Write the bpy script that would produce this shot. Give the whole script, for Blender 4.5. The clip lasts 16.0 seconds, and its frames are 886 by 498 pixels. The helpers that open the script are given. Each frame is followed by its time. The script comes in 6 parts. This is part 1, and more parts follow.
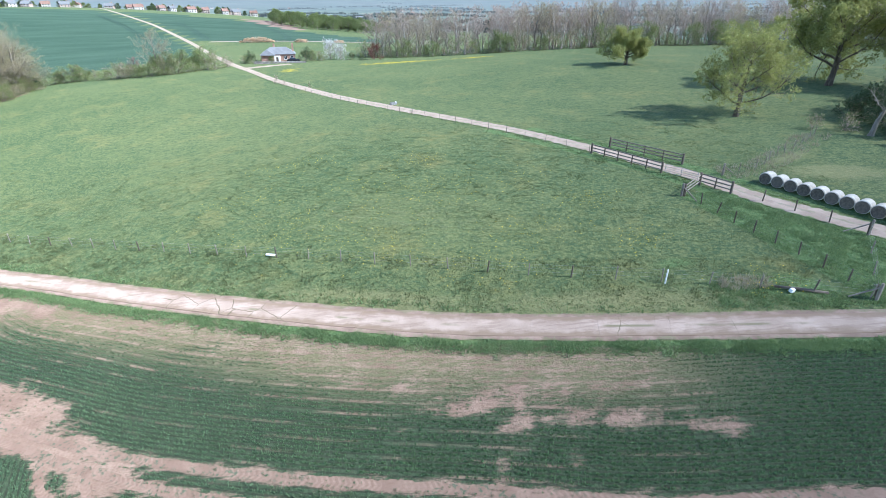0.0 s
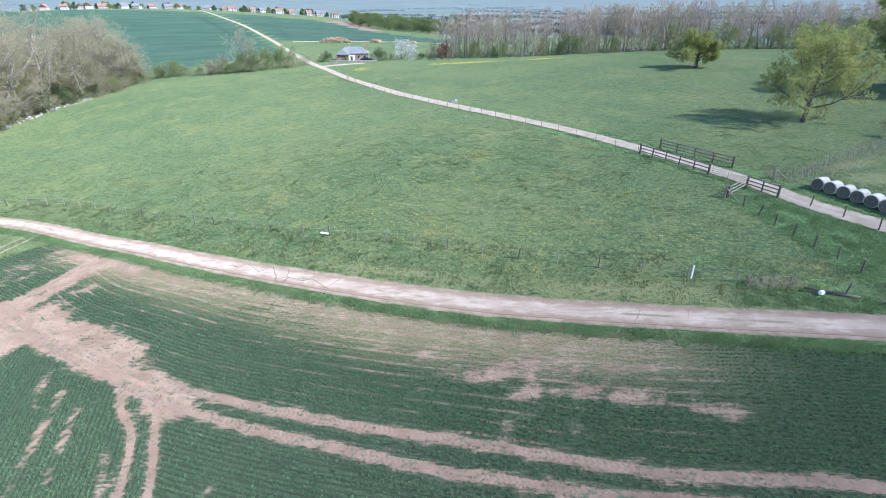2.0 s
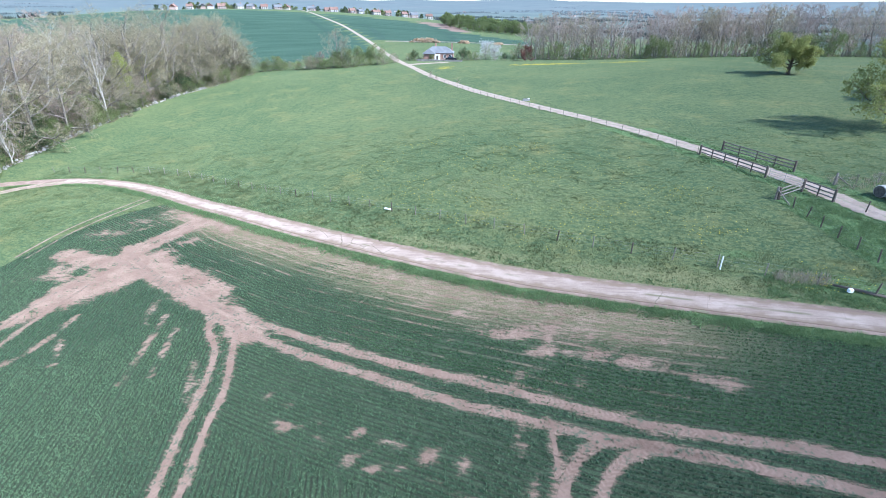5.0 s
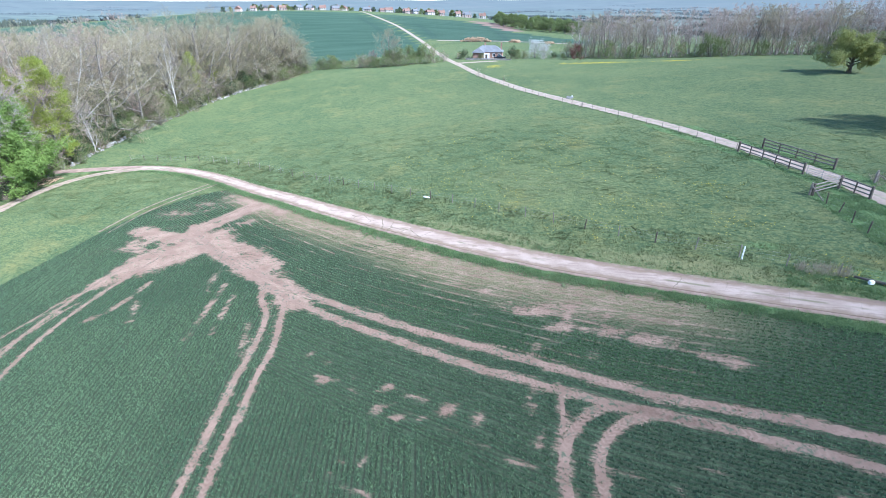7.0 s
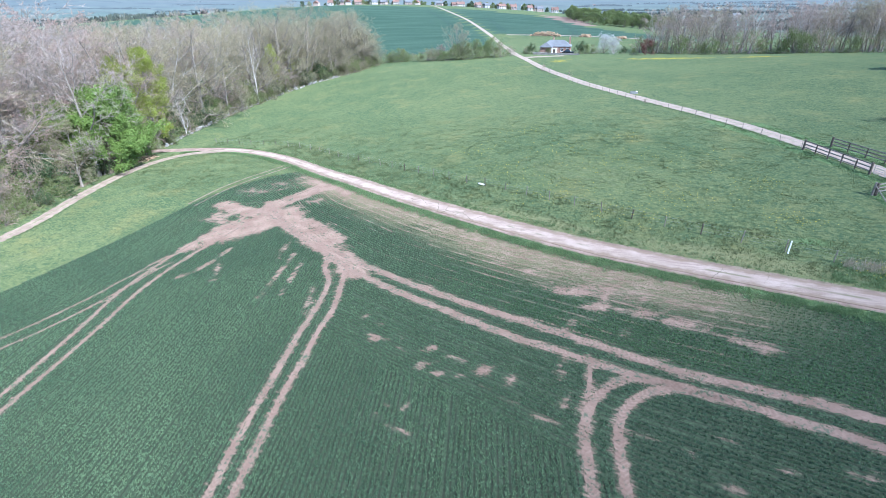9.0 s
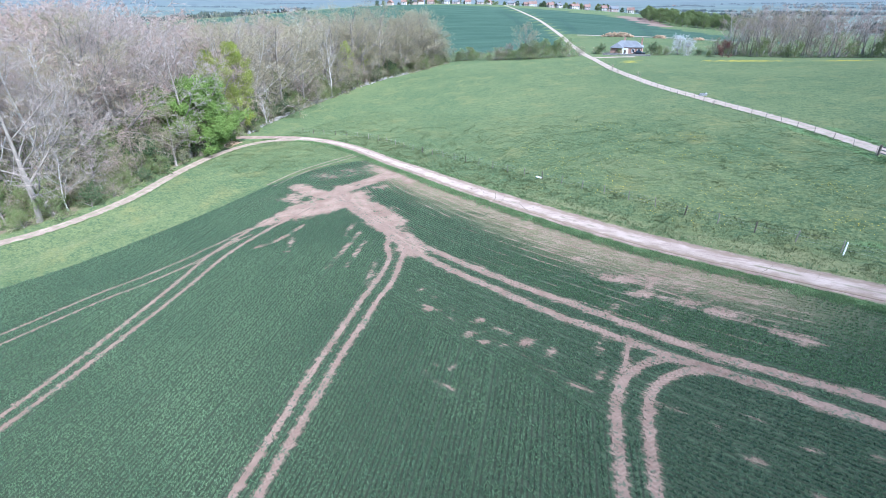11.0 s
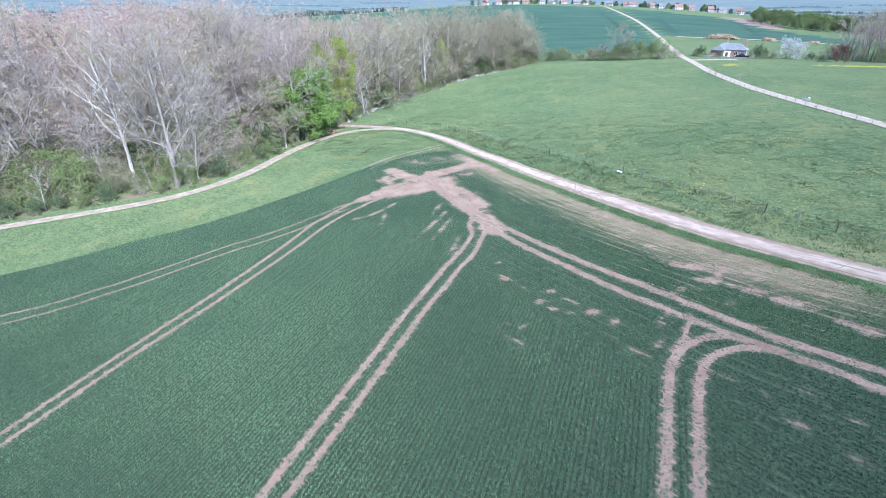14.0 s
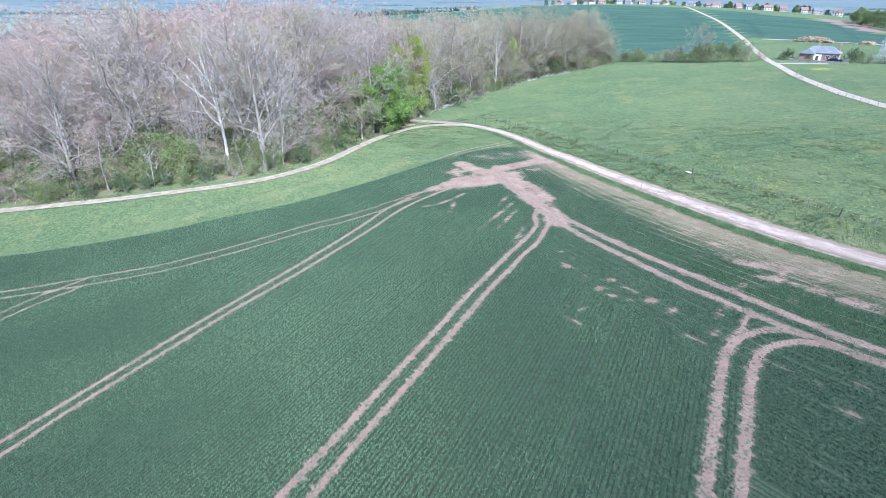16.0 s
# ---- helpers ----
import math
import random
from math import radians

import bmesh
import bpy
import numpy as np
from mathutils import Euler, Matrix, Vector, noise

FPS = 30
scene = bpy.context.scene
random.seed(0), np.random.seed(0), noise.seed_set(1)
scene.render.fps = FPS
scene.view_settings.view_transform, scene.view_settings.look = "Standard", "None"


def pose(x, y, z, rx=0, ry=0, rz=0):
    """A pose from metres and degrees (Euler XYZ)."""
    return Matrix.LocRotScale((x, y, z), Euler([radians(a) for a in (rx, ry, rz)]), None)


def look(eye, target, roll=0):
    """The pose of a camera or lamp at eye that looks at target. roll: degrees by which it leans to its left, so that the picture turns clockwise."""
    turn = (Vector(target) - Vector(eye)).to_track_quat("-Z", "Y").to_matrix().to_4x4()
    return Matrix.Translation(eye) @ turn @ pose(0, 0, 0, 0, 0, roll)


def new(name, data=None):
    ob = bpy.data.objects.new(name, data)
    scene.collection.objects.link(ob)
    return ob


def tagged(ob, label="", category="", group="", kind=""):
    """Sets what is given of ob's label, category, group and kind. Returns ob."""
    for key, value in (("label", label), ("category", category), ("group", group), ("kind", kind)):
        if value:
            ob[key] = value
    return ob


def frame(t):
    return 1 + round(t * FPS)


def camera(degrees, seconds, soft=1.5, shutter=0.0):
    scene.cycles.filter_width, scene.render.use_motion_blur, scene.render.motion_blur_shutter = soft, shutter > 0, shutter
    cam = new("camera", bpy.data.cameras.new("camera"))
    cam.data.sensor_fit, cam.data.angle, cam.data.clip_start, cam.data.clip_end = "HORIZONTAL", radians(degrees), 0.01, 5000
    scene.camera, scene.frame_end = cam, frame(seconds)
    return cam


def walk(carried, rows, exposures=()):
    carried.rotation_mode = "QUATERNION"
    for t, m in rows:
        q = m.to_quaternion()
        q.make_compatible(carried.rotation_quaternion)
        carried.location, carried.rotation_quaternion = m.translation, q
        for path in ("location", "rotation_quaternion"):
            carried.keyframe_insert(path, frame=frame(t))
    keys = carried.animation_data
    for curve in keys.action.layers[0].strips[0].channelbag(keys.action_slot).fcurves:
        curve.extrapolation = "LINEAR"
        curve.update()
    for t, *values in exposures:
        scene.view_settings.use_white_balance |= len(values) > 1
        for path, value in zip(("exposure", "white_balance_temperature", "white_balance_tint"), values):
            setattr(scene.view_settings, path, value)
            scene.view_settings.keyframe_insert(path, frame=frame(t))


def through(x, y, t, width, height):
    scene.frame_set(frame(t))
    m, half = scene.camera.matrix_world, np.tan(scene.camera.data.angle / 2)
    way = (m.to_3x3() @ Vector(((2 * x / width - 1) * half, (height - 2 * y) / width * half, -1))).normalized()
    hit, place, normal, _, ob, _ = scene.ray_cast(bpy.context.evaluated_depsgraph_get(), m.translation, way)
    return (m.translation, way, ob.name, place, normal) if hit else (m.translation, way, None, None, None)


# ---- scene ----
cam = camera(82.7, 16.0, soft=0.5)
PATH = [
    (0, (-0.176, 0.109, 21.998), (-0.172, 1.905, 21.117), 0.1),
    (0.5, (0.471, -0.678, 22.029), (0.41, 1.117, 21.15), 0.1),
    (1, (1.187, -1.489, 22.051), (1.054, 0.302, 21.173), -0.0),
    (1.5, (1.825, -2.314, 22.035), (1.632, -0.527, 21.158), -0.0),
    (2, (2.433, -3.167, 22.007), (2.187, -1.386, 21.131), -0.0),
    (2.5, (3.025, -3.959, 21.937), (2.732, -2.185, 21.061), -0.1),
    (3, (3.717, -4.749, 21.876), (3.372, -2.983, 21.002), -0.1),
    (3.5, (4.302, -5.54, 21.829), (3.908, -3.785, 20.955), -0.1),
    (4, (4.922, -6.319, 21.828), (4.48, -4.575, 20.955), -0.1),
    (4.2, (5.192, -6.62, 21.832), (4.731, -4.881, 20.959), 0.0),
    (6.3, (7.972, -9.861, 21.863), (7.32, -8.182, 20.994), 0.1),
    (6.5, (8.2, -10.157, 21.865), (7.534, -8.484, 20.994), -0.1),
    (7, (8.853, -10.863, 21.884), (8.141, -9.21, 21.013), -0.2),
    (7.5, (9.472, -11.568, 21.908), (8.714, -9.937, 21.032), -0.2),
    (8, (10.133, -12.287, 21.96), (9.326, -10.683, 21.079), -0.3),
    (8.5, (10.806, -13.065, 22.027), (9.942, -11.493, 21.142), -0.4),
    (9, (11.362, -13.796, 22.042), (10.444, -12.256, 21.154), -0.4),
    (9.2, (11.586, -14.122, 22.043), (10.648, -12.595, 21.156), -0.3),
    (11.5, (14.355, -17.544, 21.99), (13.209, -16.166, 21.102), -0.3),
    (12, (14.972, -18.312, 22.023), (13.788, -16.967, 21.135), -0.3),
    (12.5, (15.522, -19.118, 22.032), (14.3, -17.807, 21.144), -0.3),
    (13, (16.099, -19.911, 22.033), (14.841, -18.635, 21.146), -0.2),
    (13.5, (16.645, -20.688, 22.014), (15.352, -19.447, 21.127), -0.2),
    (14, (17.269, -21.49, 22.028), (15.944, -20.283, 21.141), -0.1),
    (14.5, (17.865, -22.284, 22.042), (16.511, -21.11, 21.154), -0.0),
    (15, (18.503, -23.069, 22.076), (17.12, -21.93, 21.188), -0.0),
    (15.5, (19.143, -23.919, 22.107), (17.707, -22.847, 21.22), 0.0),
    (16, (19.767, -24.743, 22.139), (18.298, -23.716, 21.251), 0.0),
]
walk(cam, [(t, look(eye, target, roll)) for t, eye, target, roll in PATH],
     [(0.0, 1.13, 5600, 7), (3.5, 1.07, 5310, 8), (7.0, 1.05, 5230, 9), (16.0, 1.07, 5060, 10)])

# ---- sky and sun ----
SUN_UP, SUN_AROUND = radians(42.8), radians(107.4)
sky = bpy.data.worlds.new("sky")
scene.world = sky
sky.use_nodes = True
sky_nodes = sky.node_tree
sky_tex = sky_nodes.nodes.new("ShaderNodeTexSky")
sky_tex.sky_type, sky_tex.sun_disc = "NISHITA", False
sky_tex.sun_elevation, sky_tex.sun_rotation = SUN_UP, SUN_AROUND
sky_tex.air_density, sky_tex.dust_density, sky_tex.ozone_density = 1.0, 0.6, 1.5
sky_nodes.nodes["Background"].inputs["Strength"].default_value = 0.15
sky_nodes.links.new(sky_tex.outputs["Color"], sky_nodes.nodes["Background"].inputs["Color"])
sun_light = bpy.data.lights.new("sun", "SUN")
sun_light.energy, sun_light.angle, sun_light.color = 4.6, radians(0.6), (1.0, 0.96, 0.90)
sun_lamp = new("sun", sun_light)
sun_way = Vector((math.sin(SUN_AROUND) * math.cos(SUN_UP), math.cos(SUN_AROUND) * math.cos(SUN_UP), math.sin(SUN_UP)))
sun_lamp.matrix_world = look(sun_way * 200, (0, 0, 0))

# ---- materials ----
class Shade:
    """A node material with a Principled surface, built up by short calls."""

    def __init__(self, name, rough=0.9):
        self.mat = bpy.data.materials.new(name)
        self.mat.use_nodes = True
        self.tree = self.mat.node_tree
        self.surface = self.tree.nodes["Principled BSDF"]
        self.surface.inputs["Roughness"].default_value = rough
        self.surface.inputs["Specular IOR Level"].default_value = 0.25
        self.surface.inputs["Diffuse Roughness"].default_value = 1.0
        self.place = self.add("ShaderNodeNewGeometry").outputs["Position"]

    def add(self, kind, **values):
        node = self.tree.nodes.new(kind)
        for key, value in values.items():
            node.inputs[key.replace("_", " ")].default_value = value
        return node

    def link(self, a, b):
        self.tree.links.new(a, b)

    def local(self):
        self.place = self.add("ShaderNodeTexCoord").outputs["Object"]
        return self

    def noise(self, scale, detail=4.0, stretch=None, turn=0.0, rough=0.55):
        node = self.add("ShaderNodeTexNoise", Scale=scale, Detail=detail, Roughness=rough)
        if stretch:
            spin = self.add("ShaderNodeMapping")
            spin.inputs["Rotation"].default_value = (0, 0, turn)
            spin.inputs["Scale"].default_value = stretch
            self.link(self.place, spin.inputs["Vector"])
            self.link(spin.outputs["Vector"], node.inputs["Vector"])
        else:
            self.link(self.place, node.inputs["Vector"])
        return node.outputs["Fac"]

    def attr(self, name):
        node = self.add("ShaderNodeAttribute")
        node.attribute_name = name
        return node.outputs["Fac"]

    def island(self):
        return self.add("ShaderNodeNewGeometry").outputs["Random Per Island"]

    def each(self):
        return self.add("ShaderNodeObjectInfo").outputs["Random"]

    def math(self, op, a, b=0.5):
        node = self.add("ShaderNodeMath")
        node.operation = op
        for slot, v in zip(node.inputs, (a, b)):
            if isinstance(v, (int, float)):
                slot.default_value = v
            else:
                self.link(v, slot)
        return node.outputs["Value"]

    def span(self, v, low, high, to_low=0.0, to_high=1.0, smooth=True):
        node = self.add("ShaderNodeMapRange")
        node.interpolation_type = "SMOOTHSTEP" if smooth else "LINEAR"
        self.link(v, node.inputs["Value"])
        for key, x in (("From Min", low), ("From Max", high), ("To Min", to_low), ("To Max", to_high)):
            node.inputs[key].default_value = x
        return node.outputs["Result"]

    def mix(self, fac, a, b):
        node = self.add("ShaderNodeMix")
        node.data_type = "RGBA"
        for slot, v in ((node.inputs[0], fac), (node.inputs[6], a), (node.inputs[7], b)):
            if isinstance(v, tuple):
                slot.default_value = (*v, 1)
            elif isinstance(v, (int, float)):
                slot.default_value = v
            else:
                self.link(v, slot)
        return node.outputs[2]

    def colour(self, socket):
        if isinstance(socket, tuple):
            self.surface.inputs["Base Color"].default_value = (*socket, 1)
        else:
            self.link(socket, self.surface.inputs["Base Color"])
        return self

    def bump(self, socket, strength=0.5, distance=0.05):
        node = self.add("ShaderNodeBump", Strength=strength, Distance=distance)
        self.link(socket, node.inputs["Height"])
        self.link(node.outputs["Normal"], self.surface.inputs["Normal"])
        return self

    def through_light(self, colour, amount=0.35):
        """Leaves let some light through."""
        thin = self.add("ShaderNodeBsdfTranslucent")
        blend = self.add("ShaderNodeMixShader", Fac=amount)
        out = self.tree.nodes["Material Output"]
        if isinstance(colour, tuple):
            thin.inputs["Color"].default_value = (*colour, 1)
        else:
            self.link(colour, thin.inputs["Color"])
        self.link(self.surface.outputs["BSDF"], blend.inputs[1])
        self.link(thin.outputs["BSDF"], blend.inputs[2])
        self.link(blend.outputs["Shader"], out.inputs["Surface"])
        return self


def plain(name, dark, light, scale=3.0, rough=0.85, bump=0.3, fine=25.0, per_object=True):
    """A surface that varies between two colours at two scales, and a little from piece to piece."""
    s = Shade(name, rough).local()
    big, small = s.noise(scale, 5), s.noise(fine, 3)
    c = s.mix(s.span(big, 0.3, 0.7), dark, light)
    c = s.mix(s.math("MULTIPLY", s.span(small, 0.45, 0.75), 0.35), c, tuple(x * 0.6 for x in dark))
    if per_object:
        c = s.mix(s.span(s.each(), 0, 1, 0, 0.3), c, tuple(min(1, x * 1.25) for x in light))
    s.colour(c)
    if bump:
        s.bump(small, bump, 0.02)
    return s.mat


def leafy(name, dark, light, through=0.35, rough=0.6):
    s = Shade(name, rough)
    c = s.mix(s.island(), dark, light)
    c = s.mix(s.span(s.noise(0.35, 3), 0.35, 0.7, 0, 0.5), c, tuple(x * 0.7 for x in dark))
    c = s.mix(s.span(s.each(), 0, 1, 0, 0.35), c, light)
    s.colour(c)
    return s.through_light(c, through).mat


def ground_material():
    s = Shade("ground", 0.95)
    s.surface.inputs["Specular IOR Level"].default_value = 0.08
    # pasture: fresh grass with paler, drier and yellower patches, and wind-combed streaks
    wide, mid, tuft = s.noise(0.035, 4), s.noise(0.16, 5), s.noise(0.9, 6, (1, 1.6, 1), 0.5, 0.7)
    comb = s.noise(0.8, 8, (1, 1.4, 1), 0.35, 0.75)
    fine = s.noise(3.2, 6, rough=0.7)
    grass = s.mix(s.span(wide, 0.35, 0.65), (0.066, 0.098, 0.044), (0.111, 0.134, 0.058))
    grass = s.mix(s.span(mid, 0.5, 0.72, 0, 0.6), grass, (0.190, 0.168, 0.066))
    grass = s.mix(s.span(tuft, 0.42, 0.60, 0, 0.68), grass, (0.042, 0.078, 0.040))
    grass = s.mix(s.span(comb, 0.50, 0.60, 0, 0.25), grass, (0.048, 0.082, 0.036))
    grass = s.mix(s.span(comb, 0.40, 0.49, 0.25, 0), grass, (0.175, 0.180, 0.078))
    grass = s.mix(s.span(fine, 0.47, 0.60, 0, 0.62), grass, (0.176, 0.188, 0.082))
    rank = s.span(s.math("ADD", s.attr("rank"), s.math("MULTIPLY", s.math("SUBTRACT", mid, 0.5), 0.9)), 0.35, 0.65)
    grass = s.mix(s.math("MULTIPLY", rank, 0.7), grass, s.mix(s.span(fine, 0.4, 0.6), (0.070, 0.132, 0.046), (0.140, 0.205, 0.085)))
    dry = s.span(s.math("ADD", s.attr("dry"), s.math("MULTIPLY", s.math("SUBTRACT", tuft, 0.5), 1.2)), 0.35, 0.75)
    grass = s.mix(s.math("MULTIPLY", dry, 0.6), grass, (0.205, 0.196, 0.096))
    bloom = s.span(s.math("ADD", s.attr("bloom"), s.math("SUBTRACT", s.noise(0.6, 5, (1, 2.4, 1)), 0.75)), 0.1, 0.3)
    grass = s.mix(s.math("MULTIPLY", bloom, 0.62), grass, (0.45, 0.36, 0.03))
    # the drilled field: pinkish loam under the crop
    clod = s.noise(7, 6)
    soil = s.mix(s.span(s.noise(0.5, 4), 0.3, 0.7), (0.196, 0.132, 0.099), (0.270, 0.192, 0.146))
    soil = s.mix(s.span(clod, 0.45, 0.7, 0, 0.5), soil, (0.150, 0.094, 0.066))
    # green of the covered ground, darkened for the shade under the crop
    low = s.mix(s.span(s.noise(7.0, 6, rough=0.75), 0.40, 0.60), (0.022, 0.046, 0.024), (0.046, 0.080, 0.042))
    sown = s.span(s.math("ADD", s.attr("sown"), s.math("MULTIPLY", s.math("SUBTRACT", s.noise(2.6, 9, (0.35, 1.6, 1), 0.12, 0.78), 0.5), 2.4)), 0.22, 0.70)
    row = s.math("ABSOLUTE", s.math("SUBTRACT", s.math("FRACT", s.math("ADD", s.math("DIVIDE", s.attr("drill"), 0.99), 0.5)), 0.5))
    wander = s.noise(0.5, 5, (0.35, 1.4, 1), 0.12, 0.65)
    bare_row = s.math("MULTIPLY", s.span(s.math("ADD", row, s.math("MULTIPLY", s.math("SUBTRACT", s.noise(4, 4), 0.5), 0.12)), 0.05, 0.12, 1, 0), s.span(s.math("ADD", wander, s.attr("streaky")), 0.52, 0.72))
    # near-black lines between the rows: shade painted into the ground colour
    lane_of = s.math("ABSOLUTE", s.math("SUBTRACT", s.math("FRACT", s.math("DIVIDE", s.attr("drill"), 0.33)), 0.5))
    row_shade = s.span(s.math("ADD", lane_of, s.math("MULTIPLY", s.math("SUBTRACT", s.noise(3, 4), 0.5), 0.35)), 0.08, 0.26, 1, 0)
    low = s.mix(s.math("MULTIPLY", row_shade, 0.7), low, (0.010, 0.018, 0.012))
    sown = s.math("MULTIPLY", sown, s.math("SUBTRACT", 1.0, s.math("MULTIPLY", bare_row, 0.75)))
    low = s.mix(s.math("MULTIPLY", s.attr("thin"), 0.8), low, s.mix(s.noise(5, 5), (0.115, 0.112, 0.052), (0.225, 0.198, 0.115)))
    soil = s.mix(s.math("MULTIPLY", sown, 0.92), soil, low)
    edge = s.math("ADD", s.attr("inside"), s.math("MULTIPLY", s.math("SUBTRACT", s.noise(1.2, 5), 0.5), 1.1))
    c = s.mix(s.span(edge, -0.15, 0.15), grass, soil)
    # the far drilled fields beyond the hedge
    far = s.mix(s.span(s.noise(0.02, 4, (1, 6, 1), 0.6), 0.3, 0.7), (0.036, 0.066, 0.044), (0.055, 0.090, 0.060))
    c = s.mix(s.span(s.attr("field"), 0.4, 0.6), c, far)
    ploughed = s.mix(s.noise(0.2, 4), (0.175, 0.120, 0.096), (0.225, 0.160, 0.130))
    c = s.mix(s.span(s.attr("plough"), 0.4, 0.6), c, ploughed)
    litter = s.mix(s.noise(0.9, 6), (0.10, 0.085, 0.05), (0.20, 0.16, 0.11))
    litter = s.mix(s.span(s.noise(0.25, 5), 0.42, 0.6, 0, 0.8), litter, (0.090, 0.125, 0.042))
    c = s.mix(s.span(s.attr("wood"), 0.3, 0.7), c, litter)
    # the wide plain: a patchwork of fields and dark woods
    cells = s.add("ShaderNodeTexVoronoi", Scale=0.0035)
    s.link(s.place, cells.inputs["Vector"])
    pick = s.add("ShaderNodeSeparateColor")
    s.link(cells.outputs["Color"], pick.inputs["Color"])
    patch = s.mix(pick.outputs["Red"], (0.066, 0.096, 0.078), (0.108, 0.138, 0.112))
    patch = s.mix(s.span(pick.outputs["Green"], 0.85, 0.9), patch, (0.16, 0.165, 0.13))
    patch = s.mix(s.span(s.noise(0.004, 5, (1, 3, 1)), 0.53, 0.6), patch, (0.048, 0.066, 0.056))
    c = s.mix(s.span(s.attr("plain"), 0.3, 0.7), c, patch)
    s.colour(c)
    rough = s.math("ADD", s.math("MULTIPLY", tuft, 0.6), s.math("MULTIPLY", fine, 0.4))
    s.bump(rough, 0.8, 0.32)
    return s.mat


def crop_material():
    s = Shade("winter wheat", 0.55)
    c = s.mix(s.island(), (0.030, 0.060, 0.034), (0.192, 0.282, 0.148))
    c = s.mix(s.span(s.noise(0.08, 4), 0.4, 0.65, 0, 0.4), c, (0.040, 0.082, 0.050))
    # tint by zone: greener above 0, darker below
    c = s.mix(s.span(s.attr("zone_tone"), 0.0, 1.0, 0.0, 0.32), c, (0.075, 0.175, 0.042))
    c = s.mix(s.span(s.attr("zone_tone"), -1.0, 0.0, 0.35, 0.0), c, (0.024, 0.056, 0.036))
    c = s.mix(s.span(s.attr("thin"), 0.2, 1.0, 0, 0.75), c, (0.175, 0.172, 0.066))
    s.colour(c)
    return s.through_light(c, 0.28).mat


def concrete_material():
    s = Shade("old concrete", 0.9)
    c = s.mix(s.span(s.noise(0.35, 5), 0.35, 0.65), (0.300, 0.228, 0.183), (0.395, 0.310, 0.256))
    c = s.mix(s.span(s.noise(2.2, 6), 0.52, 0.72, 0, 0.55), c, (0.30, 0.225, 0.18))
    c = s.mix(s.span(s.noise(1.6, 7, (0.14, 1.5, 1), 0.1, 0.7), 0.47, 0.60, 0, 0.5), c, (0.200, 0.140, 0.104))
    c = s.mix(s.span(s.noise(18, 4), 0.5, 0.8, 0, 0.4), c, (0.46, 0.375, 0.315))
    # mud and moss along the two edges and the crown
    side = s.math("ABSOLUTE", s.attr("across"))
    mud = s.span(s.math("ADD", side, s.math("MULTIPLY", s.math("SUBTRACT", s.noise(0.9, 5), 0.5), 1.1)), 0.38, 0.9)
    c = s.mix(s.math("MULTIPLY", mud, 0.85), c, (0.20, 0.142, 0.098))
    moss = s.math("MULTIPLY", s.span(side, 0.0, 0.22, 1, 0), s.span(s.noise(0.16, 4), 0.50, 0.60))
    c = s.mix(s.math("MULTIPLY", moss, 0.8), c, (0.14, 0.135, 0.07))
    crack = s.add("ShaderNodeTexVoronoi", Scale=0.55)
    crack.feature = "DISTANCE_TO_EDGE"
    bent = s.add("ShaderNodeMix")
    bent.data_type = "VECTOR"
    bent.inputs[0].default_value = 0.25
    wob = s.add("ShaderNodeTexNoise", Scale=1.5, Detail=3)
    s.link(s.place, wob.inputs["Vector"])
    s.link(s.place, bent.inputs[4])
    s.link(wob.outputs["Color"], bent.inputs[5])
    s.link(bent.outputs[1], crack.inputs["Vector"])
    lines = s.math("MULTIPLY", s.span(crack.outputs["Distance"], 0.0, 0.02, 1, 0), s.span(s.noise(0.07, 2), 0.50, 0.57))
    c = s.mix(lines, c, (0.12, 0.10, 0.06))
    s.colour(c)
    s.bump(s.math("SUBTRACT", s.noise(9, 5), s.math("MULTIPLY", lines, 2)), 0.4, 0.03)
    return s.mat


def track_material(name, pale, dark, grass, rim_green=1.0):
    """A worn track: two wheel ruts, a grassy crown and ragged edges."""
    s = Shade(name, 0.95)
    c = s.mix(s.span(s.noise(0.8, 6), 0.35, 0.68), dark, pale)
    c = s.mix(s.span(s.noise(9, 5), 0.5, 0.75, 0, 0.4), c, tuple(0.6 * x for x in dark))
    side = s.math("ABSOLUTE", s.attr("across"))
    wander = s.math("MULTIPLY", s.math("SUBTRACT", s.noise(1.3, 5), 0.5), 1.0)
    rim = s.math("MULTIPLY", s.span(s.math("ADD", side, wander), 0.8, 1.0), rim_green)
    crown = s.math("MULTIPLY", s.span(s.math("ADD", side, wander), 0.0, 0.18, 1, 0), grass)
    green = s.mix(s.noise(4, 5), (0.055, 0.115, 0.032), (0.150, 0.190, 0.070))
    c = s.mix(s.math("MAXIMUM", rim, crown), c, green)
    s.colour(c)
    s.bump(s.noise(6, 6), 0.5, 0.06)
    return s.mat


def bark_material(name, dark, light):
    s = Shade(name, 0.95).local()
    c = s.mix(s.span(s.noise(1.6, 6, (3, 3, 0.6)), 0.35, 0.68), dark, light)
    c = s.mix(s.span(s.each(), 0, 1, 0, 0.4), c, tuple(0.75 * x for x in light))
    s.colour(c)
    return s.bump(s.noise(7, 5, (3, 3, 0.5)), 0.7, 0.05).mat


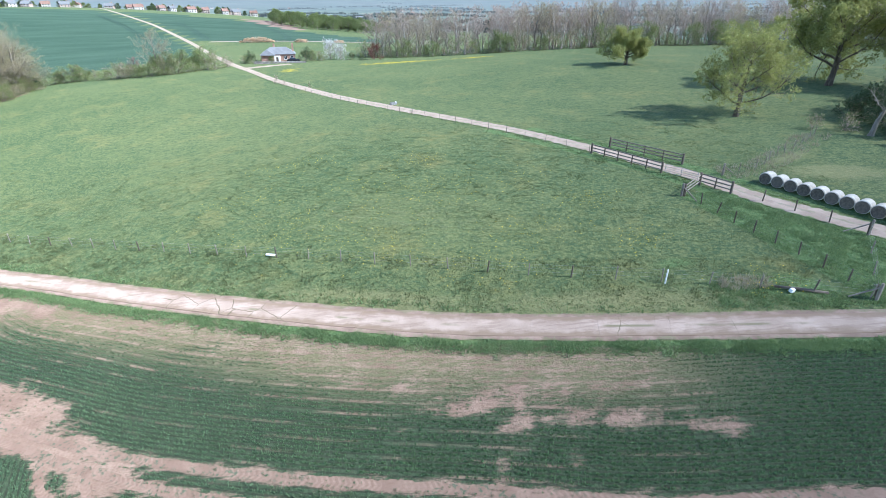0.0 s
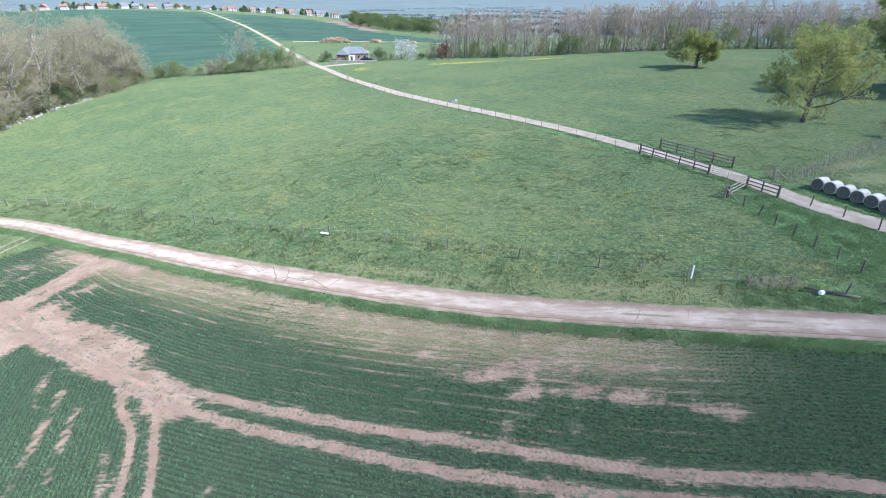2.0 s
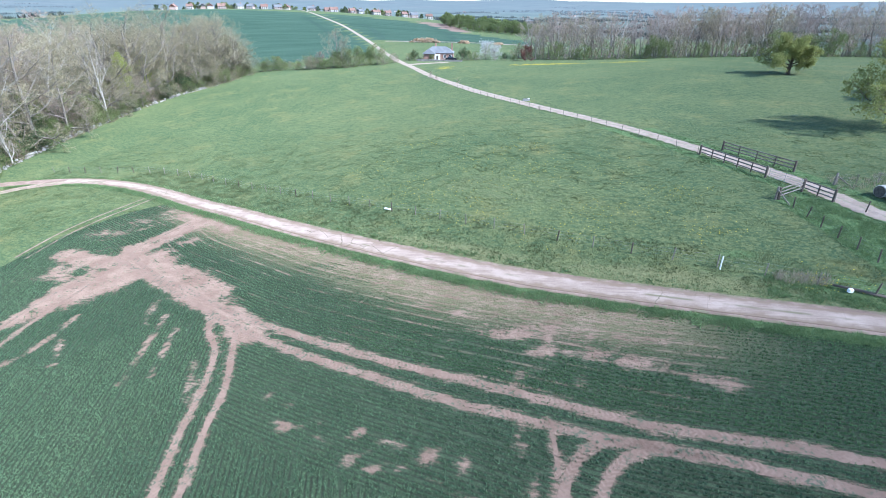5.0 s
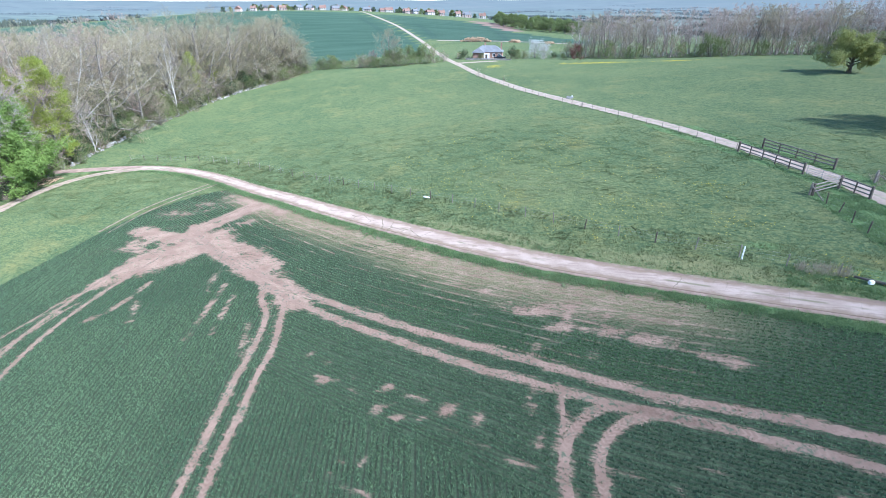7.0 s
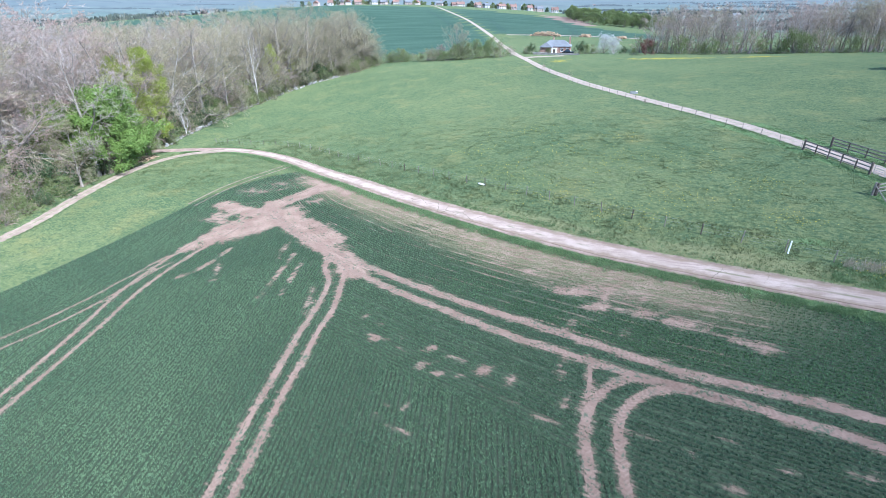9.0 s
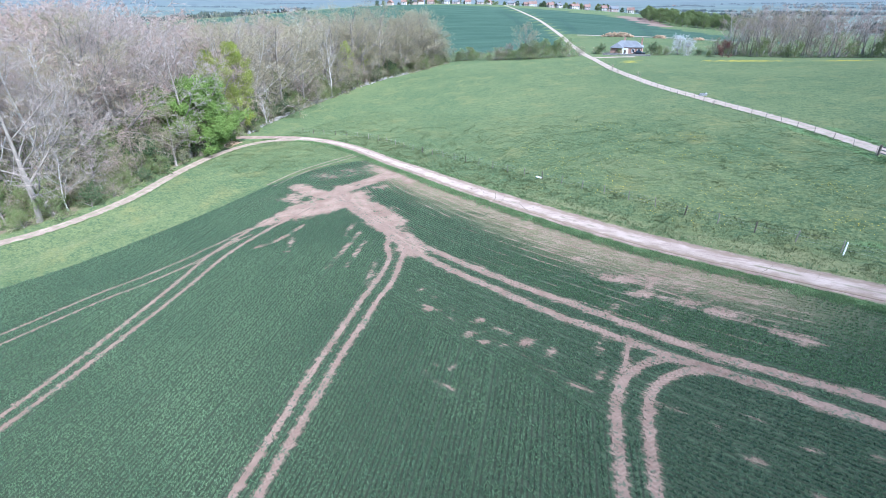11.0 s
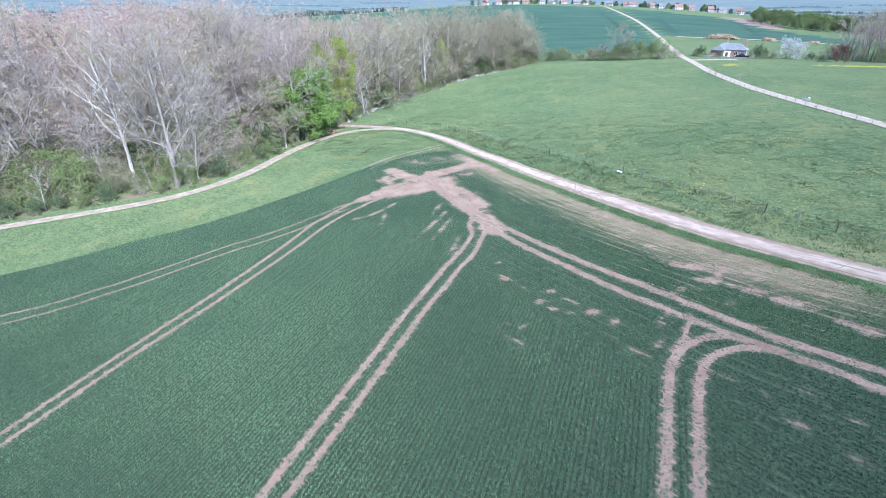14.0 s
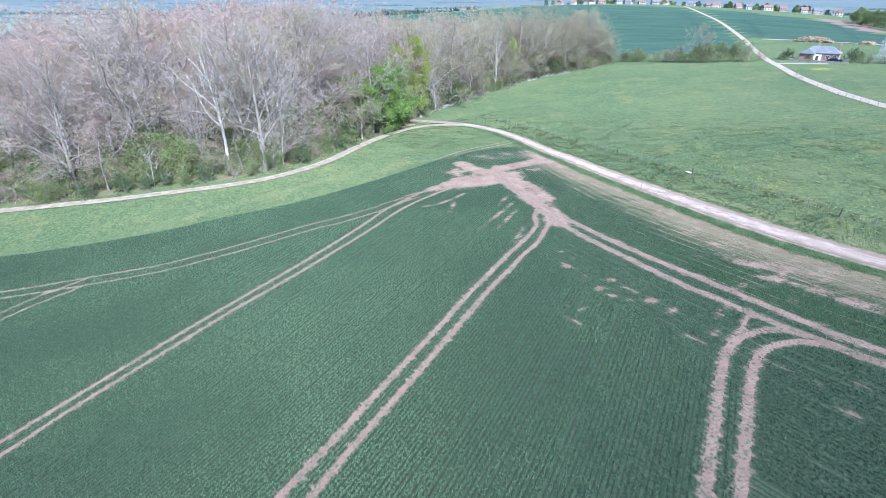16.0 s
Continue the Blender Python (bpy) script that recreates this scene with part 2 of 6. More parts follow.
def wheel_material():
    """Pressed soil with tread bars, and a few sprouts."""
    s = Shade("pressed soil", 0.95)
    c = s.mix(s.span(s.noise(0.7, 5), 0.3, 0.7), (0.176, 0.116, 0.086), (0.244, 0.168, 0.128))
    c = s.mix(s.span(s.noise(6, 6), 0.48, 0.7, 0, 0.5), c, (0.150, 0.095, 0.066))
    side = s.math("ABSOLUTE", s.attr("across"))
    bars = s.math("FRACT", s.math("ADD", s.math("DIVIDE", s.attr("along"), 0.34), s.math("MULTIPLY", side, 0.7)))
    tread = s.math("MULTIPLY", s.span(s.math("ABSOLUTE", s.math("SUBTRACT", bars, 0.5)), 0.16, 0.30), s.span(s.noise(0.35, 4), 0.42, 0.58))
    c = s.mix(s.math("MULTIPLY", tread, 0.34), c, (0.125, 0.078, 0.054))
    sprouts = s.math("MULTIPLY", s.span(s.noise(3.4, 6, rough=0.7), 0.52, 0.60), s.span(s.noise(0.5, 3), 0.42, 0.56))
    c = s.mix(s.math("MULTIPLY", sprouts, 0.8), c, (0.050, 0.085, 0.050))
    s.colour(c)
    return s.bump(s.math("SUBTRACT", s.noise(5, 6), s.math("MULTIPLY", tread, 0.25)), 0.5, 0.05).mat


GROUND = ground_material()
PRESSED = wheel_material()
CROP = crop_material()
CONCRETE = concrete_material()
GRAVEL = track_material("pale lane gravel", (0.37, 0.29, 0.235), (0.28, 0.213, 0.168), 0.35)
MUD = track_material("muddy track edge", (0.285, 0.205, 0.162), (0.195, 0.135, 0.105), 0.0, 0.35)
DIRT = track_material("earth track", (0.305, 0.232, 0.182), (0.215, 0.158, 0.120), 0.5)
GRASS = leafy("grass blades", (0.082, 0.120, 0.050), (0.184, 0.210, 0.092), 0.45, 0.7)
RANK = leafy("rank weeds", (0.115, 0.190, 0.072), (0.260, 0.340, 0.155), 0.3, 0.6)
GRASS_PALE = leafy("pale meadow grass", (0.080, 0.106, 0.044), (0.160, 0.172, 0.076), 0.4, 0.7)
STRAW = leafy("dead stems", (0.24, 0.20, 0.13), (0.42, 0.37, 0.27), 0.2, 0.8)
FLOWER = plain("yellow flower", (0.60, 0.46, 0.02), (0.75, 0.62, 0.05), 1, 0.6, 0, 9)
BARK_GREY = bark_material("grey bark", (0.190, 0.160, 0.130), (0.330, 0.288, 0.245))
BARK_PALE = bark_material("pale bark", (0.400, 0.365, 0.320), (0.600, 0.560, 0.510))
BARK_OAK = bark_material("oak bark", (0.080, 0.062, 0.045), (0.170, 0.140, 0.105))
TWIG = leafy("bare twigs", (0.375, 0.268, 0.216), (0.595, 0.450, 0.372), 0.3, 0.9)
TWIG_PALE = leafy("pale twigs", (0.350, 0.285, 0.245), (0.540, 0.460, 0.405), 0.3, 0.9)
TWIG_BUD = leafy("budding twigs", (0.300, 0.250, 0.155), (0.500, 0.435, 0.280), 0.3, 0.85)
LEAF_OAK = leafy("young oak leaves", (0.225, 0.245, 0.070), (0.420, 0.425, 0.150), 0.45)
LEAF_LIME = leafy("fresh lime leaves", (0.275, 0.325, 0.052), (0.470, 0.520, 0.130), 0.45)
LEAF_CHESTNUT = leafy("chestnut leaves", (0.145, 0.220, 0.046), (0.280, 0.390, 0.105))
LEAF_DARK = leafy("dark evergreen leaves", (0.050, 0.082, 0.034), (0.120, 0.160, 0.070), 0.15)
LEAF_HEDGE = leafy("hedge leaves", (0.130, 0.175, 0.058), (0.265, 0.310, 0.120), 0.3)
LEAF_BUD = leafy("opening buds", (0.185, 0.185, 0.095), (0.320, 0.315, 0.175), 0.3)
LEAF_RED = leafy("copper leaves", (0.120, 0.045, 0.035), (0.240, 0.105, 0.080), 0.25)
BLOSSOM = leafy("white blossom", (0.55, 0.53, 0.52), (0.82, 0.80, 0.80), 0.3)
OLD_WOOD = plain("weathered wood", (0.15, 0.125, 0.10), (0.30, 0.265, 0.225), 2, 0.9, 0.4)
DARK_WOOD = plain("dark creosoted wood", (0.075, 0.060, 0.048), (0.150, 0.122, 0.098), 2, 0.9, 0.4)
PALE_WOOD = plain("pale split wood", (0.36, 0.235, 0.14), (0.52, 0.37, 0.24), 2, 0.85, 0.4)
WIRE = plain("galvanised wire", (0.22, 0.22, 0.21), (0.34, 0.34, 0.33), 2, 0.6, 0)
WHITE = plain("white paint", (0.70, 0.70, 0.68), (0.84, 0.84, 0.82), 1, 0.5, 0.1)

# ---- lie of the land ----
GRID_X = (-140, -100, -70, -45, -20, 0, 20, 45, 100)
GRID_Y = (-60, -20, 10, 25, 40, 60, 90, 140, 200)
HEIGHTS = (
    (-12.0, -11.0, -10.2, -9.7, -8.5, -7.0, -5.3, -3.0, 1.9),
    (-9.5, -8.6, -7.4, -7.0, -5.9, -4.3, -2.4, 0.1, 4.9),
    (-8.5, -7.5, -6.3, -5.6, -3.7, -1.8, 0.1, 2.9, 7.0),
    (-8.2, -7.2, -5.8, -4.8, -2.6, -0.7, 1.7, 4.3, 7.8),
    (-7.8, -6.9, -5.2, -3.7, -0.8, 1.9, 3.7, 5.4, 8.4),
    (-7.6, -6.5, -4.8, -2.7, 1.7, 4.0, 5.1, 6.2, 8.9),
    (-6.8, -5.0, -2.9, -0.3, 3.2, 5.0, 5.9, 6.9, 9.3),
    (-4.5, -0.3, 1.9, 2.9, 4.5, 5.9, 7.4, 8.7, 9.2),
    (-1.6, 2.0, 3.4, 3.5, 4.1, 4.9, 6.0, 7.0, 8.5),
)
HILLS = ((-330, 500, 17), (-200, 350, 8), (-480, 430, 14), (-150, 450, 8), (-230, 560, 10.5), (-450, 530, 16), (-360, 580, 15), (-280, 620, 11), (-215, 650, 6), (-600, 600, 4), (-300, 250, -6),
         (-330, 100, -14), (-330, -150, -17), (0, -300, -14), (300, -200, 2), (300, 100, 8), (250, 300, 0), (60, 300, 1),
         (0, 420, -4), (-60, 300, 4), (150, 600, -14), (-100, 700, -8), (-400, 800, 0), (500, 500, -16))
SPOTS = np.array([(x, y, HEIGHTS[j][i]) for j, y in enumerate(GRID_Y) for i, x in enumerate(GRID_X)] + list(HILLS), float)


def bend(r2):
    return 0.5 * r2 * np.log(r2 + 1e-12)


def sheet_weights(spots, slack):
    n, p = len(spots), spots[:, :2] / 50
    a = np.zeros((n + 3, n + 3))
    q = np.c_[np.ones(n), p]
    a[:n, :n] = bend(((p[:, None] - p[None]) ** 2).sum(-1)) + slack * np.eye(n)
    a[:n, n:], a[n:, :n] = q, q.T
    return p, np.linalg.solve(a, np.r_[spots[:, 2], 0, 0, 0])


KNOTS, WEIGHTS = sheet_weights(SPOTS, 0.002)


def smooth_step(v, low, high):
    s = np.clip((v - low) / (high - low), 0, 1)
    return s * s * (3 - 2 * s)


def land(x, y):
    """Height of the ground at x, y (arrays)."""
    x, y = np.atleast_1d(np.asarray(x, float)), np.atleast_1d(np.asarray(y, float))
    out = np.empty(x.shape)
    for i in range(0, x.size, 20000):
        p = np.stack([x.flat[i:i + 20000], y.flat[i:i + 20000]], -1) / 50
        r2 = ((p[:, None] - KNOTS[None]) ** 2).sum(-1)
        out.flat[i:i + 20000] = bend(r2) @ WEIGHTS[:-3] + WEIGHTS[-3] + p @ WEIGHTS[-2:]
    away = np.hypot(x + 50, y - 250)
    low = -16 + 46 * smooth_step(away, 1500, 4800)
    return out + (low - out) * smooth_step(away, 620, 1100)


def at(x, y):
    return float(land(x, y)[0])


def smooth_line(points, step=1.0):
    """A smooth line through plan points, as an array of points about a step apart."""
    p = np.array(points, float)
    p = np.vstack([2 * p[0] - p[1], p, 2 * p[-1] - p[-2]])
    out = []
    for a, b, c, d in zip(p, p[1:], p[2:], p[3:]):
        n = max(2, int(np.hypot(*(c - b)) / step))
        t = np.linspace(0, 1, n, endpoint=False)[:, None]
        out.append(0.5 * (2 * b + (c - a) * t + (2 * a - 5 * b + 4 * c - d) * t ** 2 + (3 * b - a - 3 * c + d) * t ** 3))
    return np.vstack(out + [p[-2][None]])


def line_distance(x, y, line):
    best = np.full(x.shape, 1e9)
    for a, b in zip(line, line[1:]):
        d = b - a
        t = np.clip(((x - a[0]) * d[0] + (y - a[1]) * d[1]) / max(d @ d, 1e-9), 0, 1)
        best = np.minimum(best, np.hypot(x - a[0] - t * d[0], y - a[1] - t * d[1]))
    return best


def within(x, y, ring):
    inside = np.zeros(x.shape, bool)
    for (ax, ay), (bx, by) in zip(ring, np.roll(ring, -1, 0)):
        hit = ((ay > y) != (by > y))
        with np.errstate(divide="ignore", invalid="ignore"):
            hit &= x < (bx - ax) * (y - ay) / (by - ay) + ax
        inside ^= hit
    return inside


def signed(x, y, ring):
    """Metres inside a ring (outside: minus)."""
    ring = np.array(ring, float)
    d = line_distance(x, y, np.vstack([ring, ring[:1]]))
    return np.where(within(x, y, ring), d, -d)


# plan of the place
CONCRETE_LINE = smooth_line([(62, 25.2), (46, 26.3), (30, 27.7), (16.2, 29.1), (8.7, 30.0), (1.5, 31.1), (-4, 32.2), (-10.5, 33.8), (-19.8, 36.5),
                             (-30.5, 40.0), (-38, 42.7), (-45.6, 45.2), (-59.8, 50.0), (-72, 52.0), (-82, 51.2), (-92, 47.5), (-97, 45)], 1.0)
DIRT_LINE = smooth_line([(-112, -78), (-97, -58), (-86, -40.5), (-81.5, -32.7), (-77, -24.7), (-73.5, -16.5), (-70.5, -8), (-69.3, -0.6), (-70.3, 6.1),
                         (-73, 13.3), (-79, 22.5), (-84, 32), (-86.3, 40.5), (-84.5, 47.0), (-78, 51.2), (-72, 52.0)], 1.0)
LANE_LINE = smooth_line([(46, 27.5), (37, 38.4), (33.9, 42.2), (30.9, 45.9), (29.0, 49.4), (26.1, 54.3), (21.7, 60.1), (16.3, 66.8), (9.6, 74.6), (1.4, 83.3),
                         (-8.7, 94.5), (-22.3, 111.5), (-33.3, 126.4), (-47.1, 144.7), (-59.4, 162.6), (-70.2, 178.4), (-89, 210), (-125, 271),
                         (-170, 335), (-221, 399), (-283, 474), (-330, 530)], 1.5)
FIELD_RING = smooth_line([(95, 14), (60, 20.5), (40, 23.8), (27.4, 25.5), (15.5, 27.2), (8.3, 28.2), (2.5, 29.1), (-3.5, 29.8), (-7.8, 30.6), (-12.5, 32.1),
                          (-17.7, 34.1), (-29, 37.4), (-36, 40.0), (-44, 43.0), (-50.5, 45.0), (-54.5, 42), (-57, 35.2), (-57.2, 27.2), (-55.7, 17.7),
                          (-54.4, 6.2), (-54.1, -3.4), (-55.3, -11.6), (-56, -19.2), (-57.8, -26.1), (-60, -32.6), (-63, -39), (-70, -52), (-84, -75),
                          (0, -95), (95, -70)], 1.5)
WHEEL_LINES = [smooth_line(p, 0.8) for p in (
    [(-46, 32.5), (-38.5, 28.3), (-29.3, 25.1), (-22.0, 22.6), (-14.8, 20.9), (-7.7, 19.6), (-1.8, 18.8), (3.2, 18.1), (7.5, 17.4), (11.2, 16.9), (14.5, 16.8), (20.1, 16.6), (30, 15.6), (50, 12.5)],
    [(-45, 30), (-37.8, 27.4), (-27.9, 23.6), (-20.6, 20.9), (-13.4, 18.9), (-6.5, 17.6), (-0.7, 16.5), (3.9, 16.0), (8.0, 15.5), (14.6, 15.2), (20, 14.6), (30, 13.5), (50, 10.4)],
    [(-24.9, 22.6), (-23.6, 20.3), (-20.9, 17.9), (-18.8, 13.9), (-17.4, 10.3), (-15.7, 6.6), (-13.0, 0.6), (-11.2, -2.9), (-7.9, -9.9), (-4.9, -16.2), (-2.4, -21.6), (4, -36), (12, -54)],
    [(-21.4, 21.4), (-19.6, 18.4), (-17.2, 14.5), (-15.9, 10.9), (-14.6, 8.2), (-13.2, 4.7), (-11.6, 1.4), (-9.6, -2.7), (-6.2, -9.7), (-3.2, -16.0), (-0.6, -21.2), (6, -36), (14, -54)],
    [(-42.6, 39.5), (-43.9, 34.5), (-45.0, 30), (-45.0, 25.9), (-44.4, 17.5), (-42.0, 9.0), (-38.3, 2.3), (-35.6, -3.0), (-32.9, -8.7), (-30.4, -14.7), (-27.8, -21.0), (-25.5, -26.2), (-23.5, -30.6), (-20.7, -36.6), (-13, -54)],
    [(-41.2, 38.5), (-42.2, 34), (-42.8, 29), (-42.6, 24.0), (-41.9, 17.1), (-40.0, 9.8), (-36.2, 2.4), (-33.6, -3.2), (-30.5, -10.4), (-27.8, -17.6), (-25.4, -23.0), (-23.2, -28.0), (-21.2, -32.3), (-18.7, -37), (-11, -54)],
)]
FAINT_LINES = [smooth_line(p, 0.8) for p in (
    [(-44.6, 15.5), (-43.5, 4.8), (-43.9, -3.6), (-43.9, -11.5), (-44.7, -21.0), (-46.6, -27.0), (-48.2, -31.5), (-51.2, -39), (-58, -52)],
    [(-42.6, 14.5), (-41.5, 3.7), (-42.0, -4.2), (-42.0, -11.9), (-42.8, -21.1), (-44.7, -27.5), (-46.3, -31.8), (-49.2, -38.4), (-56, -52)],
    [(-47.4, -29), (-46.4, -34.0), (-45.0, -37.8), (-40, -50)],
    [(-45.6, -29.5), (-44.3, -34.8), (-43.1, -37.7), (-38, -50)],
)]
LOOP_LINES = [smooth_line(p, 0.6) for p in (
    [(12.0, 15.5), (8.6, 15.0), (7.3, 13.2), (7.0, 10.7), (7.7, 8.3), (9.0, 5.4), (10.4, 2.4), (11.8, -0.6), (14.5, -6.4), (24, -27), (34, -48)],
    [(14.5, 15.3), (11.0, 14.9), (9.4, 13.4), (8.9, 11.2), (9.6, 8.4), (11.0, 5.2), (12.6, 1.6), (14.0, -1.5), (16.6, -7.2), (26, -28), (36, -49)],
    [(5.6, 16.2), (6.2, 14.2), (6.6, 12.2)],
)]


def wavy(x, y, size, seed=0.0):
    """Cheap smooth noise from a few crossed waves, about -1 to 1."""
    x, y = x / size + seed * 3.1, y / size - seed * 1.7
    return (np.sin(x * 1.9 + 1.3 * np.sin(y * 1.3 + seed)) + np.sin(y * 2.3 + 1.7 * np.sin(x * 1.1 - seed)) +
            np.sin((x + y) * 1.37 + 1.1 * np.sin((x - y) * 0.9))) / 3


def grain(x, y, size, seed=0):
    """Value noise in three octaves, 0 to 1, its largest lumps about that many metres."""
    out = np.zeros(np.shape(x))
    for k, share in enumerate((0.5, 0.3, 0.2)):
        u, v = x / size * 2 ** k + 311.7 * seed, y / size * 2 ** k - 173.3 * seed
        i, j = np.floor(u), np.floor(v)
        f, g = u - i, v - j
        f, g = f * f * (3 - 2 * f), g * g * (3 - 2 * g)

        def dot(a, b):
            w = np.sin(a * 127.1 + b * 311.7 + seed * 74.7) * 43758.5453
            return w - np.floor(w)
        low, high = dot(i, j) * (1 - f) + dot(i + 1, j) * f, dot(i, j + 1) * (1 - f) + dot(i + 1, j + 1) * f
        out += share * (low * (1 - g) + high * g)
    return out


def blobs(x, y, spots):
    out = np.zeros(x.shape)
    for bx, by, rx, ry, turn, strength in spots:
        c, s = math.cos(radians(turn)), math.sin(radians(turn))
        u, v = (x - bx) * c + (y - by) * s, -(x - bx) * s + (y - by) * c
        out = np.maximum(out, strength * np.exp(-(u / rx) ** 2 - (v / ry) ** 2))
    return out


# bare and thin places in the crop: x, y, half length, half width, turn, strength
BARE = ((-50.5, 37, 6, 3.5, 45, 0.55), (-45, 41.2, 5, 1.8, -15, 0.65), (-44, 27.5, 9, 6, 30, 0.52), (-48, 26.2, 3.2, 2.3, 20, 1.0), (-50, 29.5, 3.2, 1.5, 0, 1.1), (-39.5, 33.5, 2.4, 1.2, 60, 0.8), (-24.0, 22.6, 2.2, 1.2, -30, 1.0))
THIN = ((2, 24, 4.2, 1.0, 12, 1.0), (4.5, 22.8, 2.2, 1.3, 70, 0.95), (9.5, 22.2, 4.6, 0.8, -6, 1.1), (14.5, 21.3, 3.0, 0.6, -8, 0.9), (5, 23.4, 6, 1.6, -4, 0.55), (3.3, 20.6, 1.4, 0.5, 80, 0.7),
        (7.2, 19.6, 1.0, 0.5, 80, 0.6), (8.5, 24.6, 4, 0.5, -4, 0.8), (-4, 26, 5, 0.4, -10, 0.6), (-13.5, 14.5, 0.5, 0.4, 20, 0.9), (-11.7, 14.2, 0.7, 0.45, -20, 0.95),
        (-12.7, 12.5, 0.4, 0.3, 0, 0.7), (-10.8, 12.1, 0.6, 0.3, -15, 0.8), (-8.6, 13.3, 0.5, 0.35, 0, 0.85), (-5.75, 12.9, 0.65, 0.4, 25, 1.1), (-4.4, 12.8, 0.5, 0.25, 0, 0.6),
        (-3.7, 12.55, 0.45, 0.35, 40, 0.8), (-2.8, 12.3, 0.55, 0.4, -10, 0.95), (-7.6, 11.2, 0.4, 0.4, 50, 0.75), (-5.3, 10.9, 0.6, 0.5, 60, 1.15), (-3.4, 10.65, 0.7, 0.4, -10, 0.95),
        (-0.7, 12.1, 0.75, 0.65, 70, 1.25), (1.5, 11.9, 0.5, 0.6, 20, 0.8), (-4.0, 6.8, 0.35, 0.65, 0, 0.95), (-2.2, 6.5, 0.3, 0.5, 10, 0.6), (5.4, 11.1, 0.6, 0.35, -20, 0.85),
        (6.4, 11.3, 0.35, 0.7, 15, 0.9), (10.5, 10.5, 1.1, 0.25, -12, 0.8), (2.6, 9.9, 0.5, 0.25, -12, 0.6), (-5.2, 6.6, 0.5, 0.3, 0, 0.55),
        (15.2, 8.9, 0.8, 0.45, -35, 1.1), (13.0, 10.3, 0.7, 0.3, -25, 0.8), (14.6, 12.0, 1.2, 0.22, -12, 0.7), (18.0, 8.2, 1.0, 0.4, -15, 0.85), (17.6, 11.0, 0.8, 0.3, -12, 0.7),
        (4.2, 14.5, 0.4, 1.4, 10, 0.7), (5.6, 11.4, 0.4, 1.8, 10, 0.6), (20.5, 12.2, 0.8, 0.35, 0, 0.8))
# worn ways where machines turn: plan line, half width, strength
WORN = [(smooth_line(p, 0.8), half, strength) for p, half, strength in (
    ([(-43.7, 29.3), (-43.5, 33.0), (-42.4, 36.2), (-41.6, 38.8)], 1.6, 1.2), ([(-52.3, 29.6), (-49.5, 29.3), (-45.9, 28.8), (-42.3, 28.5)], 1.2, 1.15),
    ([(-39.8, 29.4), (-41.4, 26.2), (-42.7, 23.9)], 2.8, 1.35), ([(-42.7, 23.9), (-43.7, 21.4), (-43.9, 18.5)], 1.5, 1.2),
    ([(-42.4, 29.0), (-37.7, 28.4), (-32.7, 27.2), (-27.5, 25.0)], 1.8, 1.3), ([(-27.5, 25.0), (-22.0, 21.8), (-19.6, 20.3)], 1.2, 1.1),
    ([(-29.4, 21.5), (-27.6, 17.4), (-25.8, 13.2)], 0.30, 0.9), ([(-27.0, 20.4), (-24.1, 14.4)], 0.24, 0.8), ([(-38.5, 19.7), (-37.6, 16.1), (-38.3, 12.7)], 0.34, 0.85),
    ([(-36.6, 16.8), (-33.8, 13.9)], 0.34, 0.8), ([(-21.9, 17.0), (-19.3, 12.8)], 0.4, 0.55), ([(-14.2, 13.1), (-5.9, 11.75), (-0.8, 10.6), (5.7, 9.3)], 0.17, 0.62),
    ([(-5.5, 5.4), (-2.0, 4.75)], 0.17, 0.7), ([(-46.5, 42.4), (-41.0, 40.4), (-35.5, 38.2)], 0.7, 0.85), ([(-33, 24.2), (-30, 19.5)], 0.4, 0.6))]

def wheel_gap(x, y):
    """Metres from the nearest wheel mark's rim: minus on the mark."""
    gap = np.full(x.shape, 9.0)
    for lines, half in ((WHEEL_LINES[:2], 0.31), (WHEEL_LINES[2:4], 0.23), (WHEEL_LINES[4:], 0.17), (FAINT_LINES, 0.06), (LOOP_LINES[:2], 0.28), (LOOP_LINES[2:], 0.12)):
        for line in lines:
            gap = np.minimum(gap, line_distance(x, y, line) - half)
    return gap


def bareness(x, y):
    """0 full crop, 1 bare soil."""
    worn = np.maximum(0.76 * blobs(x, y, BARE), 0.80 * blobs(x, y, THIN))
    for line, half, strength in WORN:
        worn = np.maximum(worn, 0.8 * strength * smooth_step(line_distance(x, y, line), half * 1.8, half * 0.6))
    u, v = x - 0.15 * y, y + 0.15 * x
    ragged = 1.1 * (grain(x, y, 1.1, 1) - 0.5) + 1.0 * (grain(u * 0.35, v, 0.6, 2) - 0.5)
    return worn + ragged * smooth_step(worn, 0.02, 0.3)


def side_of(x, y, line):
    """Signed metres to the left of a plan line."""
    best, sign = np.full(x.shape, 1e9), np.ones(x.shape)
    for a, b in zip(line, line[1:]):
        d = b - a
        t = np.clip(((x - a[0]) * d[0] + (y - a[1]) * d[1]) / max(d @ d, 1e-9), 0, 1)
        e = np.hypot(x - a[0] - t * d[0], y - a[1] - t * d[1])
        s = np.sign(d[0] * (y - a[1]) - d[1] * (x - a[0]))
        near = e < best
        best, sign = np.where(near, e, best), np.where(near, s, sign)
    return best * sign


HEAD_LINE = smooth_line([(-78, 44.5), (-56, 36), (-46, 32.2), (-38.5, 28.2), (-29.3, 25.0), (-22.0, 22.5), (-14.8, 20.8), (-7.7, 19.5), (-1.8, 18.7), (3.2, 18.0), (11.2, 16.8), (20.1, 16.4), (30, 15.4), (50, 12.3)], 1.0)


